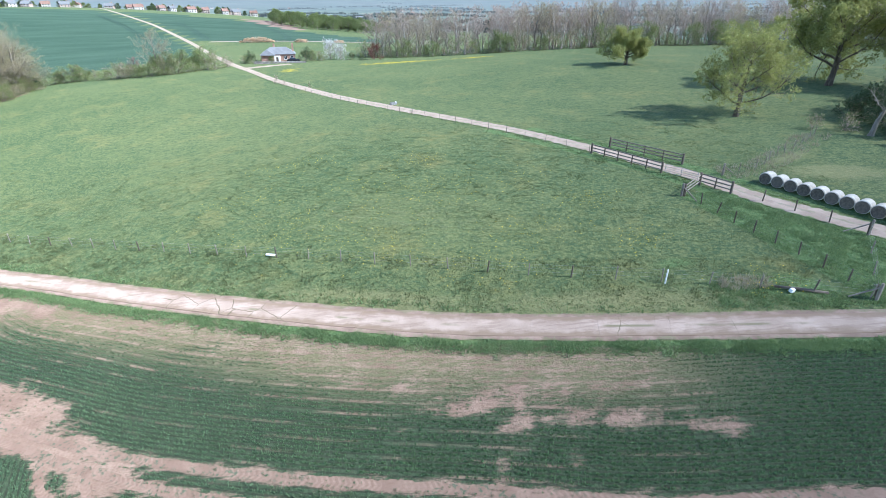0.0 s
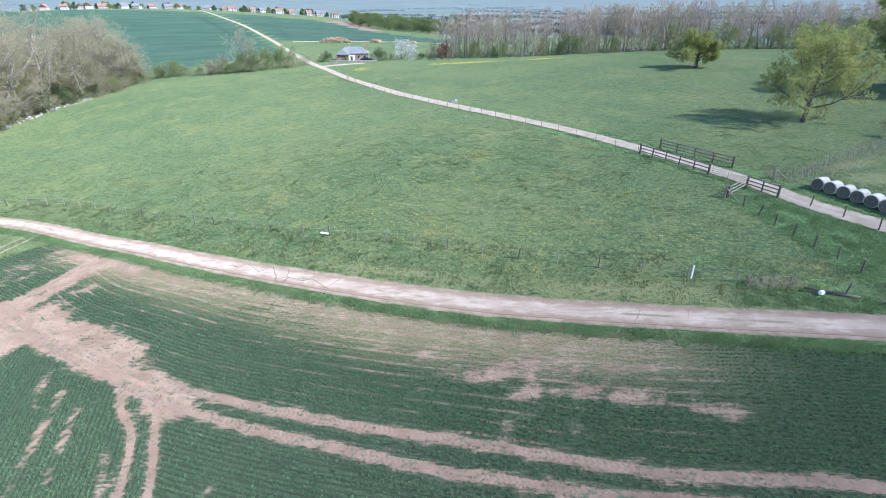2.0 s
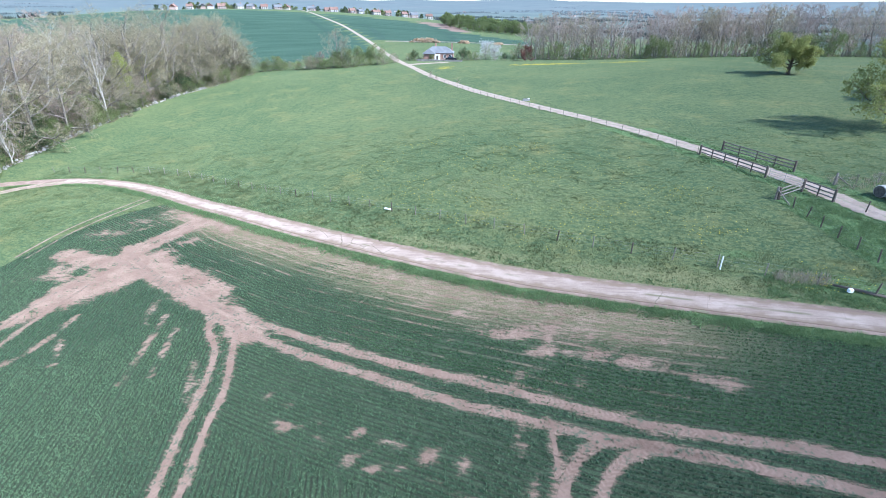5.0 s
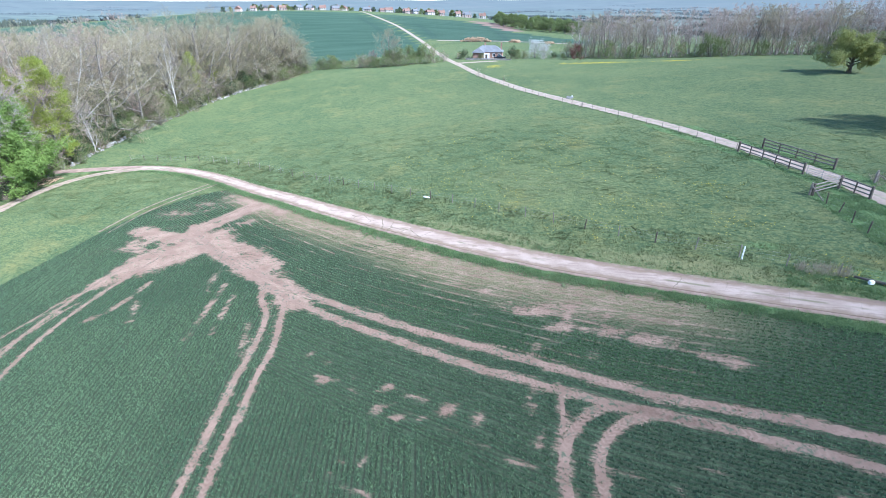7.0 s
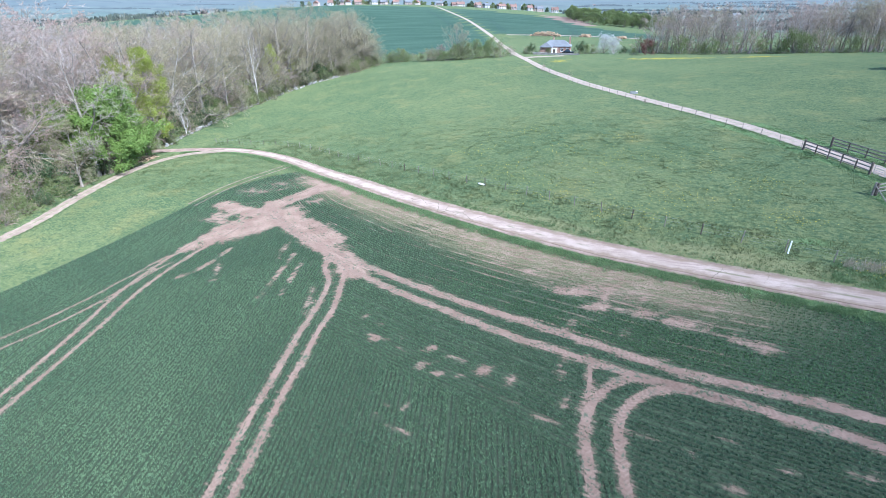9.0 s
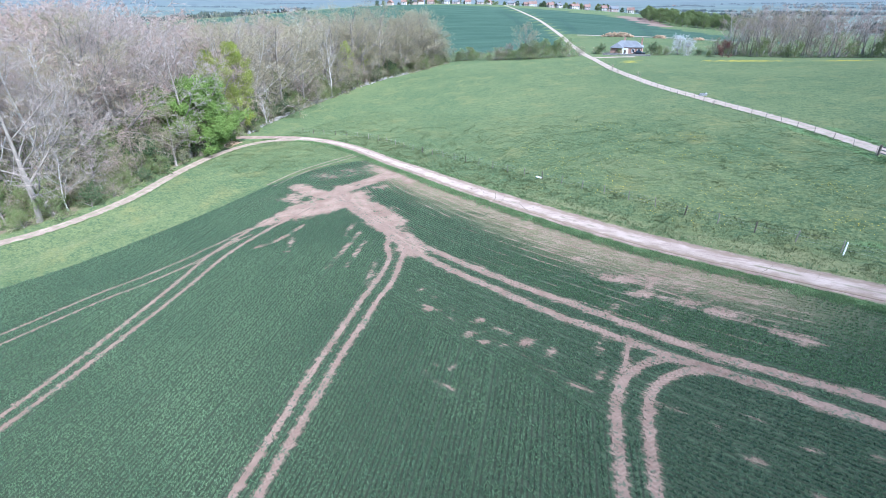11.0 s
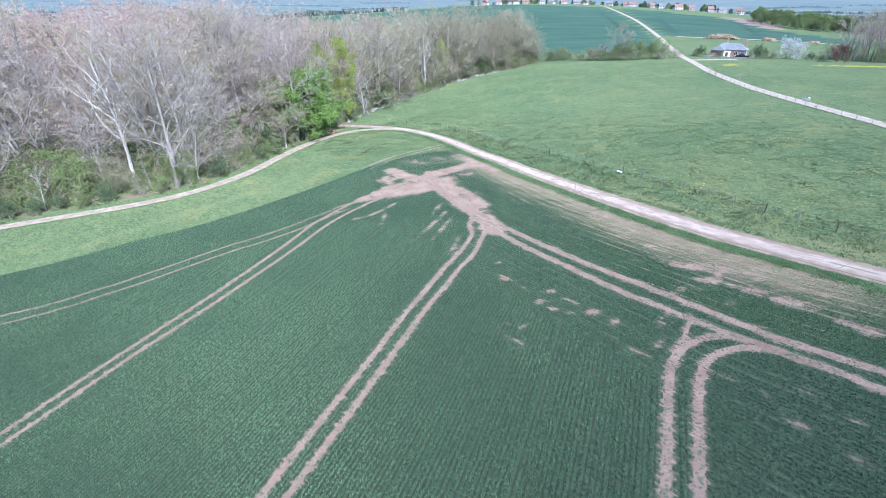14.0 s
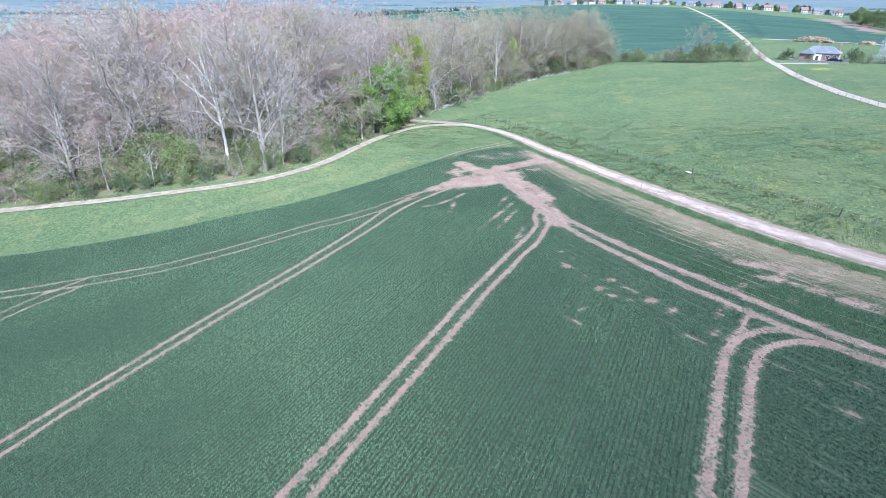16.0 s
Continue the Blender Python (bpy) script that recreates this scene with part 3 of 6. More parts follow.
def ladder(low, high, fine_low, fine_high, step, growth):
    mid = list(np.arange(fine_low, fine_high + 1e-6, step))
    out, s = [mid[-1]], step
    while out[-1] < high:
        s *= growth
        out.append(out[-1] + s)
    back, s = [mid[0]], step
    while back[-1] > low:
        s *= growth
        back.append(back[-1] - s)
    return np.array(back[:0:-1] + mid + out[1:])


WOOD_EDGE = [(-118, -90), (-104, -60), (-89.5, -41), (-84.2, -33), (-78.2, -19.5), (-74, -6), (-73.2, 4), (-77, 13.8), (-84, 24.8), (-90.2, 36), (-95.5, 47), (-104, 60),
             (-111, 78), (-118.5, 104), (-122, 120), (-118.5, 136), (-119, 150), (-123, 161)]
WOOD_RING = WOOD_EDGE + [(-150, 172), (-205, 150), (-240, 60), (-250, -40), (-230, -120)]
FAR_FIELDS = ([(-150, 178), (-125, 190), (-97, 214), (-98, 220), (-127, 268), (-172, 333), (-223, 397), (-285, 472), (-420, 480), (-520, 380), (-330, 210), (-190, 165)],
              [(-190, 163), (-330, 208), (-520, 378), (-620, 330), (-620, -150), (-256, -60), (-246, 60), (-209, 150)],
              [(-123, 277), (-60, 273), (12, 262), (-30, 300), (-97, 361), (-144, 423), (-169, 440), (-240, 470), (-275, 474), (-221, 405), (-170, 338)])


def ground_sheet():
    xs, ys = ladder(-4900, 4900, -88, 44, 0.5, 1.055), ladder(-4900, 4900, -40, 60, 0.5, 1.055)
    gx, gy = np.meshgrid(xs, ys)
    x, y = gx.ravel(), gy.ravel()
    z = land(x, y)
    inside = signed(x, y, FIELD_RING)
    near = (np.abs(x) < 110) & (y > -100) & (y < 70)
    gap = np.full(x.shape, 9.0)
    gap[near] = wheel_gap(x[near], y[near])
    worn = np.zeros(x.shape)
    worn[near] = np.clip(bareness(x[near], y[near]), 0, 1.5)
    # tussocks
    z = z + (0.02 * wavy(x, y, 1.4) + 0.10 * (grain(x, y, 2.2, 6) - 0.5)) * (np.hypot(x, y) < 150) * (inside < -0.5)
    concrete, dirt, lane = (line_distance(x, y, l) for l in (CONCRETE_LINE, DIRT_LINE, LANE_LINE[::3]))
    for d, half in ((concrete, 1.35), (dirt, 1.2), (lane, 1.25)):
        z = z - 0.07 * smooth_step(half + 0.3 - d, 0, 0.6)
    verge = np.exp(-((concrete - 1.9) / 0.55) ** 2) * (y < np.interp(x, CONCRETE_LINE[::-1, 0], CONCRETE_LINE[::-1, 1]))
    strip = smooth_step(concrete, 9.0, 2.0) * (y > np.interp(x, CONCRETE_LINE[::-1, 0], CONCRETE_LINE[::-1, 1])) * smooth_step(x, -75, -30) * 0.35
    weeds = smooth_step(signed(x, y, [(23.5, 48), (29.5, 31), (31, 29), (37, 36), (29, 48)]), -1, 1)
    rank = np.maximum.reduce([verge, weeds, np.exp(-((lane - 2.4) / 0.8) ** 2) * (y < 75), 0.7 * blobs(x, y, ((25, 32.0, 6, 2.2, -15, 1), (18.5, 36, 3.0, 1.5, 0, 0.8), (-45, 47.8, 12, 1.0, -18, 0.6)))])
    dry = np.maximum(strip + blobs(x, y, ((13, 31.8, 9, 1.6, -6, 0.55), (-5, 34.5, 10, 1.4, -15, 0.5), (42, 52, 7, 3.0, -10, 0.9), (40, 57, 6, 1.5, 30, 0.8), (22.6, 33, 1.6, 0.7, 0, 0.6), (-60.0, -5, 3.0, 40, 6, 0.5), (-68, 25, 8, 22, 5, 0.3))),
                     0.45 * blobs(x, y, ((-5, 48, 26, 9, -8, 1), (-50, 62, 20, 8, -20, 0.8), (5, 66, 14, 6, -20, 0.7))))
    bloom = blobs(x, y, ((-18, 167, 20, 3.5, 4, 0.85), (12, 168, 12, 2.5, -4, 0.7), (-46, 160, 6, 6, 0, 0.55)))
    field = np.maximum.reduce([smooth_step(signed(x, y, ring), -1, 1) for ring in FAR_FIELDS])
    plough = smooth_step(signed(x, y, [(-172, 470), (-150, 430), (-101, 366), (-92, 372), (-115, 420), (-150, 475)]), -2, 2)
    wood = smooth_step(signed(x, y, WOOD_RING), -1.5, 1.0)
    away = smooth_step(np.hypot(x + 50, y - 250), 560, 680)
    edge_thin = smooth_step(inside, 7.0, 1.0) * smooth_step(x, 24, 8) * smooth_step(y, 17, 22) * smooth_step(x, -55, -42)
    drill = np.full(x.shape, 0.495)
    streaky = np.full(x.shape, -1.0)
    drilled = near & (inside > -1)
    over = side_of(x[drilled], y[drilled], HEAD_LINE)
    loop = side_of(x[drilled], y[drilled], LOOP_LINES[1])
    tram = side_of(x[drilled], y[drilled], WHEEL_LINES[3])
    straight = ((over < -9.5) | ((over < -1.2) & (tram < 0))) & ~((loop > 0) & (x[drilled] > 9))
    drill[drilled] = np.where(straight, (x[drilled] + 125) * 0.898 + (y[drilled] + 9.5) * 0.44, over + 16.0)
    streaky[drilled] = np.where(over > -1.5, 0.075 + 0.12 * edge_thin[drilled], -1.0) * smooth_step(x[drilled], 26, 16) - 0.6 * smooth_step(x[drilled], 12, 26)
    sown = np.clip((1 - 0.9 * np.clip(worn, 0, 1)) * (1 - 0.50 * edge_thin) * (1 - 0.75 * smooth_step(gap, 0.42, -0.05)), 0, 1)
    nx, ny = len(xs), len(ys)
    idx = np.arange(nx * ny).reshape(ny, nx)
    quads = np.stack([idx[:-1, :-1], idx[:-1, 1:], idx[1:, 1:], idx[1:, :-1]], -1).reshape(-1, 4)
    me = grid_mesh("ground", np.stack([x, y, z], -1), quads, smooth=True)
    # tyres leave the headland brown; a pale, thin strip runs along the field's edge
    for name, values in (("inside", np.clip(inside, -5, 5)), ("sown", sown), ("drill", drill), ("streaky", streaky), ("thin", edge_thin), ("rank", rank), ("dry", dry), ("bloom", bloom), ("field", field), ("plough", plough), ("wood", wood), ("plain", away)):
        me.attributes.new(name, "FLOAT", "POINT").data.foreach_set("value", values.astype(np.float32))
    me.materials.append(GROUND)
    return tagged(new("ground", me), "rolling spring farmland with pasture and pinkish arable soil", "ground", kind="structure")


def grid_mesh(name, verts, faces, smooth=False):
    """A mesh from arrays: all faces with the same number of corners."""
    me = bpy.data.meshes.new(name)
    verts, faces = np.asarray(verts, np.float32), np.asarray(faces, np.int32)
    me.vertices.add(len(verts))
    me.vertices.foreach_set("co", verts.ravel())
    n, k = faces.shape
    me.loops.add(n * k)
    me.loops.foreach_set("vertex_index", faces.ravel())
    me.polygons.add(n)
    me.polygons.foreach_set("loop_start", np.arange(0, n * k, k, dtype=np.int32))
    me.update(calc_edges=True)
    me.polygons.foreach_set("use_smooth", np.full(n, smooth))
    me.validate()
    return me


def ribbon(line, half, lift, across=7, ragged=0.0, crown=0.0, seed=0):
    """Verts, quads and the sideways place (-1 to 1) of a strip that follows a plan line over the land."""
    rng = np.random.default_rng(seed)
    d = np.gradient(line, axis=0)
    d /= np.linalg.norm(d, axis=1)[:, None]
    side = np.stack([-d[:, 1], d[:, 0]], -1)
    u = np.linspace(-1, 1, across)
    drift = np.stack([grain(line[:, 0], line[:, 1], 0.8, seed % 97 + k) + 0.6 * rng.random(len(line)) - 0.8 for k in (1, 2)], -1)
    wob = 1 + 2.0 * ragged * np.where(u < 0, drift[:, :1], drift[:, 1:]) * (np.abs(u) > 0.4)
    p = line[:, None, :] + side[:, None, :] * (u * half * wob)[..., None]
    z = land(p[..., 0], p[..., 1]) + lift + crown * (1 - u ** 2)
    verts = np.concatenate([p, z[..., None]], -1).reshape(-1, 3)
    idx = np.arange(len(line) * across).reshape(len(line), across)
    quads = np.stack([idx[:-1, :-1], idx[1:, :-1], idx[1:, 1:], idx[:-1, 1:]], -1).reshape(-1, 4)
    return verts, quads[:, ::-1], np.tile(u, len(line))


def strip_object(name, line, half, lift, material, label, category, **options):
    v, q, u = ribbon(line, half, lift, **options)
    me = grid_mesh(name, v, q, smooth=True)
    me.attributes.new("across", "FLOAT", "POINT").data.foreach_set("value", u.astype(np.float32))
    gone = np.r_[0, np.cumsum(np.hypot(*np.diff(line, axis=0).T))]
    me.attributes.new("along", "FLOAT", "POINT").data.foreach_set("value", np.repeat(gone, len(u) // len(line)).astype(np.float32))
    me.materials.append(material)
    return tagged(new(name, me), label, category, kind="structure")


ground_sheet()
strip_object("lane", LANE_LINE, 1.25, 0.03, GRAVEL, "pale stony farm lane running uphill between pastures", "lane", across=9, ragged=0.04, crown=0.04)
strip_object("earth_track", DIRT_LINE, 1.2, 0.03, DIRT, "worn earth track with a grassy crown beside the wood", "track", across=9, ragged=0.06, crown=0.04)
road_bed = strip_object("concrete_track", CONCRETE_LINE, 1.35, 0.02, MUD, "worn concrete farm track with muddy edges", "track", across=7, ragged=0.07)
for lines, half in ((WHEEL_LINES[:2], 0.33), (WHEEL_LINES[2:4], 0.25), (WHEEL_LINES[4:6], 0.19), (FAINT_LINES, 0.09), (LOOP_LINES[:2], 0.29), (LOOP_LINES[2:], 0.14)):
    for line in lines:
        strip_object("wheel_mark", smooth_line(line[::2], 0.16), half * 0.98, 0.012, PRESSED, "bare pressed wheel mark through a young crop", "wheel mark", across=5, ragged=0.32, seed=int(abs(line[0][0]) * 10))
strip_object("field_track", smooth_line([(-118, 276), (-75, 275), (-30, 271), (12, 264), (40, 250)], 3), 1.8, 0.05, GRAVEL, "pale stony track along the edge of a field", "track", across=5)
strip_object("drive", smooth_line([(-62, 167), (-56, 172), (-50, 176)], 1), 1.8, 0.045, GRAVEL, "pale gravel drive up to a farmhouse", "drive", across=5)

TURN_LINE = [(-56.9, 27.5), (-57.9, 33.5), (-57.9, 38.5), (-57.2, 43.4), (-56.6, 48.3)]
for shift in (-0.8, 0.8):
    strip_object("wheel_mark", smooth_line([(x + shift, y) for x, y in TURN_LINE], 0.3), 0.15, 0.035, MUD, "brown wheel mark curving through grass", "wheel mark", across=5, ragged=0.3, seed=5)

# ---- shapes ----
class Geo:
    """Collects triangles and quads for one mesh."""

    def __init__(self):
        self.v, self.f = [], []

    def tube(self, points, radii, sides, closed=True):
        base, n = len(self.v), len(points)
        for i, (p, r) in enumerate(zip(points, radii)):
            way = (points[min(i + 1, n - 1)] - points[max(i - 1, 0)]).normalized()
            a = way.orthogonal().normalized()
            b = way.cross(a)
            for k in range(sides):
                t = 2 * math.pi * k / sides
                self.v.append(p + (a * math.cos(t) + b * math.sin(t)) * r)
        for i in range(n - 1):
            for k in range(sides):
                q, w = base + i * sides, base + (i + 1) * sides
                self.f.append((q + k, q + (k + 1) % sides, w + (k + 1) % sides, w + k))
        if closed and n > 1:
            self.f.append(tuple(base + k for k in range(sides))[::-1])
            self.f.append(tuple(base + (n - 1) * sides + k for k in range(sides)))

    def box(self, size, m=None, cut=0.0):
        """A box of that size centred on m; cut: width of its bevel."""
        m = m or Matrix()
        bm = bmesh.new()
        bmesh.ops.create_cube(bm, size=1)
        bmesh.ops.scale(bm, vec=size, verts=bm.verts)
        if cut:
            bmesh.ops.bevel(bm, geom=bm.edges[:], offset=cut, segments=1, affect="EDGES")
        self.take(bm, m)

    def take(self, bm, m=None):
        base = len(self.v)
        bm.verts.index_update()
        m = m or Matrix()
        self.v += [m @ v.co for v in bm.verts]
        self.f += [tuple(base + v.index for v in f.verts) for f in bm.faces]
        bm.free()

    def poly(self, *points):
        base = len(self.v)
        self.v += [Vector(p) for p in points]
        self.f.append(tuple(range(base, base + len(points))))

    def mesh(self, name, material, smooth=False):
        me = bpy.data.meshes.new(name)
        me.from_pydata([tuple(v) for v in self.v], [], self.f)
        me.materials.append(material)
        if smooth:
            me.polygons.foreach_set("use_smooth", np.ones(len(me.polygons), bool))
        me.update()
        return me


def part(name, geo, material, parent, label="", smooth=False):
    """Links a Geo or a mesh as one mesh object under a thing or a part."""
    me = geo.mesh(name, material, smooth) if isinstance(geo, Geo) else geo
    ob = new(name, me)
    ob.parent = parent
    return tagged(ob, label)


def base(name, x, y, label, category, turn=0.0, group="", dz=0.0, kind=""):
    ob = new(name)
    ob.empty_display_size = 0.3
    ob.matrix_basis = pose(x, y, at(x, y) + dz, 0, 0, turn)
    return tagged(ob, label, category, group, kind)


def any_way(rng):
    return Vector(rng.normal(size=3)).normalized()


def grow(rng, wood, twig, tips, p, way, length, radius, level, spec):
    """One limb with all that grows from it."""
    last = len(spec["kids"])
    if level == last:
        side = way.cross(any_way(rng)).normalized() * spec["twig"]
        tip = p + way * length + any_way(rng) * length * 0.15
        twig.poly(p - side, p + side, tip)
        tips.append(tip)
        for _ in range(spec["spray"]):
            f = rng.uniform(0.25, 1.0)
            q = p.lerp(tip, f)
            w = (way + any_way(rng) * 0.8).normalized()
            side = w.cross(any_way(rng)).normalized() * spec["twig"] * 0.8
            end = q + w * length * rng.uniform(0.4, 0.85)
            twig.poly(q - side, q + side, end)
            tips.append(end)
        return
    n = spec["segs"][level]
    points, ways = [p], []
    for _ in range(n):
        way = (way + any_way(rng) * spec["wiggle"][level] + Vector((0, 0, spec["lift"][level]))).normalized()
        points.append(points[-1] + way * (length / n))
        ways.append(way)
    end = spec["taper"][level]
    radii = [radius * (1 - (1 - end) * i / n) for i in range(n + 1)]
    if level == 0:
        radii[0] *= 1.35
    wood.tube(points, radii, spec["sides"][level], closed=False)
    kids, low = spec["kids"][level], spec["low"][level]
    start = rng.uniform(0, 6.28)
    for k in range(kids):
        f = low + (1 - low) * (k + rng.uniform(0.1, 0.9)) / kids
        i = min(int(f * n), n - 1)
        q = points[i].lerp(points[i + 1], f * n - i)
        d = ways[i]
        a = d.orthogonal().normalized()
        t = start + k * 2.4 + rng.uniform(-0.4, 0.4)
        out = a * math.cos(t) + d.cross(a) * math.sin(t)
        lean = radians(spec["angle"][level] * rng.uniform(0.75, 1.25) * (1.15 - 0.4 * f))
        child = (d * math.cos(lean) + out * math.sin(lean)).normalized()
        reach = length * spec["ratio"][level] * rng.uniform(0.75, 1.2) * spec["shape"][level](f)
        grow(rng, wood, twig, tips, q, child, reach, max(radii[i] * spec["thin"][level] * rng.uniform(0.8, 1.1), 0.012), level + 1, spec)


def leaves(rng, tips, size, each, spread, keep=1.0):
    geo = Geo()
    for p in tips:
        if rng.random() > keep:
            continue
        for _ in range(each):
            c = p + any_way(rng) * spread * rng.random()
            a = any_way(rng)
            b = a.cross(any_way(rng)).normalized()
            s = size * rng.uniform(0.6, 1.3)
            geo.poly(c - a * s * 0.5, c + b * s * 0.4, c + a * s * 0.5)
    return geo


def hump(f):
    return 0.55 + 0.9 * f * (1 - f) * 2 - 0.35 * f


def even(f):
    return 1.1 - 0.5 * f


FOREST = dict(kids=(15, 8, 6), segs=(7, 5, 1), wiggle=(0.10, 0.22, 0.26), lift=(0.04, 0.13, 0.10), taper=(0.18, 0.22, 0.4), sides=(6, 4, 3), low=(0.10, 0.2, 0.1),
              angle=(62, 46, 46), ratio=(0.54, 0.46, 0.46), shape=(hump, even, even), thin=(0.55, 0.5, 0.5), twig=0.014, spray=11)
SLIM = dict(FOREST, kids=(14, 7, 6), angle=(48, 42, 46), ratio=(0.42, 0.48, 0.48), low=(0.15, 0.2, 0.15))
FAR_TREE = dict(FOREST, kids=(12, 6, 4), segs=(4, 2, 1), sides=(4, 3, 3), angle=(56, 44, 44), twig=0.024, spray=11, low=(0.15, 0.2, 0.15))
OAK = dict(kids=(16, 9, 6), segs=(5, 6, 3), wiggle=(0.12, 0.26, 0.3), lift=(0.04, 0.09, 0.03), taper=(0.3, 0.22, 0.4), sides=(8, 5, 3), low=(0.30, 0.22, 0.15),
           angle=(74, 52, 52), ratio=(0.90, 0.44, 0.42), shape=(even, even, even), thin=(0.5, 0.5, 0.5), twig=0.025, spray=3)
SHRUB = dict(kids=(9, 6), segs=(3, 3), wiggle=(0.25, 0.3), lift=(0.06, 0.04), taper=(0.4, 0.4), sides=(4, 3), low=(0.05, 0.1), angle=(55, 45), ratio=(0.7, 0.45),
             shape=(even, even), thin=(0.6, 0.5), twig=0.02, spray=4)
SNAG = dict(kids=(11, 5, 3), segs=(7, 5, 3), wiggle=(0.12, 0.25, 0.3), lift=(0.02, 0.2, 0.05), taper=(0.2, 0.25, 0.4), sides=(7, 5, 3), low=(0.36, 0.25, 0.2),
            angle=(50, 45, 45), ratio=(0.45, 0.45, 0.5), shape=(even, even, even), thin=(0.55, 0.5, 0.5), twig=0.02, spray=1)


def tree_meshes(seed, height, girth, spec, bark, twig_material, leaf=None):
    """Trunk, twigs and leaves of one tree of that height (m), its foot at 0."""
    rng = np.random.default_rng(seed)
    wood, twig, tips = Geo(), Geo(), []
    grow(rng, wood, twig, tips, Vector((0, 0, -0.4)), Vector((rng.normal() * 0.04, rng.normal() * 0.04, 1)), height, girth, 0, spec)
    out = [("trunk", wood.mesh("trunk", bark, True)), ("crown", twig.mesh("crown", twig_material))]
    if leaf:
        material, size, each, spread, keep = leaf
        out.append(("foliage", leaves(rng, tips, size, each, spread, keep).mesh("foliage", material)))
    return out


def plant(name, meshes, x, y, label, category="tree", size=1.0, turn=0.0, group="", dz=0.0, wide=1.0):
    root = base(name, x, y, label, category, turn, group, dz)
    root.scale = (size * wide, size * wide, size)
    for piece, me in meshes:
        tagged(part(piece, me, None, root), kind="" if piece == "trunk" else "stuff")
    return root


def inside_wood(rng, ring, count, apart, keep):
    """Plan places in a ring, each some metres from the others, for which keep(x, y, depth) holds."""
    ring = np.array(ring, float)
    low, high = ring.min(0), ring.max(0)
    out = []
    for _ in range(60000):
        if len(out) >= count:
            break
        x, y = rng.uniform(low, high)
        d = float(signed(np.array([x]), np.array([y]), ring)[0])
        if d > 0 and keep(x, y, d) and all((x - a) ** 2 + (y - b) ** 2 > apart(d) ** 2 for a, b in out):
            out.append((x, y))
    return out


# ---- the wood beside the field ----
woods = np.random.default_rng(5)
GREY_TREES = [tree_meshes(20 + i, 16.5, 0.24, FOREST, BARK_GREY, (TWIG, TWIG, TWIG_BUD, TWIG_PALE)[i], (None, None, (LEAF_BUD, 0.10, 1, 0.2, 0.5), (LEAF_BUD, 0.08, 1, 0.2, 0.2))[i]) for i in range(4)]
SLIM_TREES = [tree_meshes(30 + i, 17, 0.17, SLIM, (BARK_GREY, BARK_GREY, BARK_PALE)[i], (TWIG, TWIG_PALE, TWIG_BUD)[i]) for i in range(3)]
DEEP_TREES = [tree_meshes(40 + i, 16.5, 0.25, FAR_TREE, BARK_GREY, (TWIG, TWIG_BUD, TWIG_PALE)[i]) for i in range(3)]
BUDDING = tree_meshes(87, 13, 0.26, dict(FOREST, kids=(18, 9, 6), low=(0.08, 0.15, 0.1), angle=(66, 50, 48), lift=(0.03, 0.05, 0.03)), BARK_GREY, TWIG_BUD, (LEAF_BUD, 0.12, 2, 0.3, 0.8))
POPLAR = tree_meshes(89, 18, 0.45, dict(OAK, kids=(15, 9, 7), low=(0.16, 0.2, 0.12), angle=(60, 48, 46), ratio=(0.56, 0.46, 0.46), lift=(0.04, 0.12, 0.08), spray=8, twig=0.016), BARK_GREY, TWIG_BUD, (LEAF_BUD, 0.13, 1, 0.3, 0.5))
WOOD_LABELS = {0: "tall bare grey-brown deciduous tree in a wood", 1: "slender bare tree with thin upright limbs in a wood", 2: "tall bare tree deep inside a wood"}
VIEW_RING = WOOD_EDGE[1:] + [(-150, 170), (-195, 140), (-200, 20), (-175, -60), (-135, -85)]
deep_verts, deep_faces, deep_size = [], [], 0
for x, y in inside_wood(woods, VIEW_RING, 460, lambda d: 2.8 if d < 12 else 4.9, lambda x, y, d: d > 0.6):
    d = float(signed(np.array([x]), np.array([y]), VIEW_RING)[0])
    pick = woods.random()
    kind = 2 if d > 13 else (0 if pick < 0.55 else 1)
    family = (GREY_TREES, SLIM_TREES, DEEP_TREES)[kind]
    lower = 0.45 if d < 4 and pick > 0.4 else 0.66 + 0.42 * float(grain(np.array([x]), np.array([y]), 13.0, 3)[0])
    tall = (lower + 0.28 * woods.random()) * 1.20 * (1.0 + 0.30 * float(smooth_step(y, 75, 15)) * min(1.0, max(0.0, (d - 4) / 16)))
    turn, wide, one = woods.uniform(0, 360), woods.uniform(1.1, 1.5), family[woods.integers(len(family))]
    if kind == 0 and math.hypot(x + 88, y - 16) < 20 and pick < 0.4:
        one = GREY_TREES[2 + int(pick > 0.25)]
    label = WOOD_LABELS[kind]
    if y > 84 and d < 24:
        label = "broad tree with opening buds at the far end of a wood"
        one, tall, wide = (BUDDING, POPLAR, GREY_TREES[2])[int(3 * pick) % 3], tall * 0.82, wide * 1.15
    if d < 24:
        plant("forest_tree", one, x, y, label, "tree", tall, turn, "trees of the wood", wide=wide)
        continue
    # far inside the wood only the tops show: one joined thicket
    m = pose(x, y, at(x, y), 0, 0, turn) @ Matrix.Diagonal((tall * wide, tall * wide, tall, 1))
    me = one[1][1]
    co = np.empty(len(me.vertices) * 3)
    me.vertices.foreach_get("co", co)
    co = co.reshape(-1, 3) @ np.array(m.to_3x3()).T + np.array(m.translation)
    ids = np.empty(len(me.loops), int)
    me.loops.foreach_get("vertex_index", ids)
    deep_verts.append(co)
    deep_faces.append(ids.reshape(-1, 3) + deep_size)
    deep_size += len(co)
me = grid_mesh("deep_wood", np.vstack(deep_verts), np.vstack(deep_faces))
me.materials.append(TWIG)
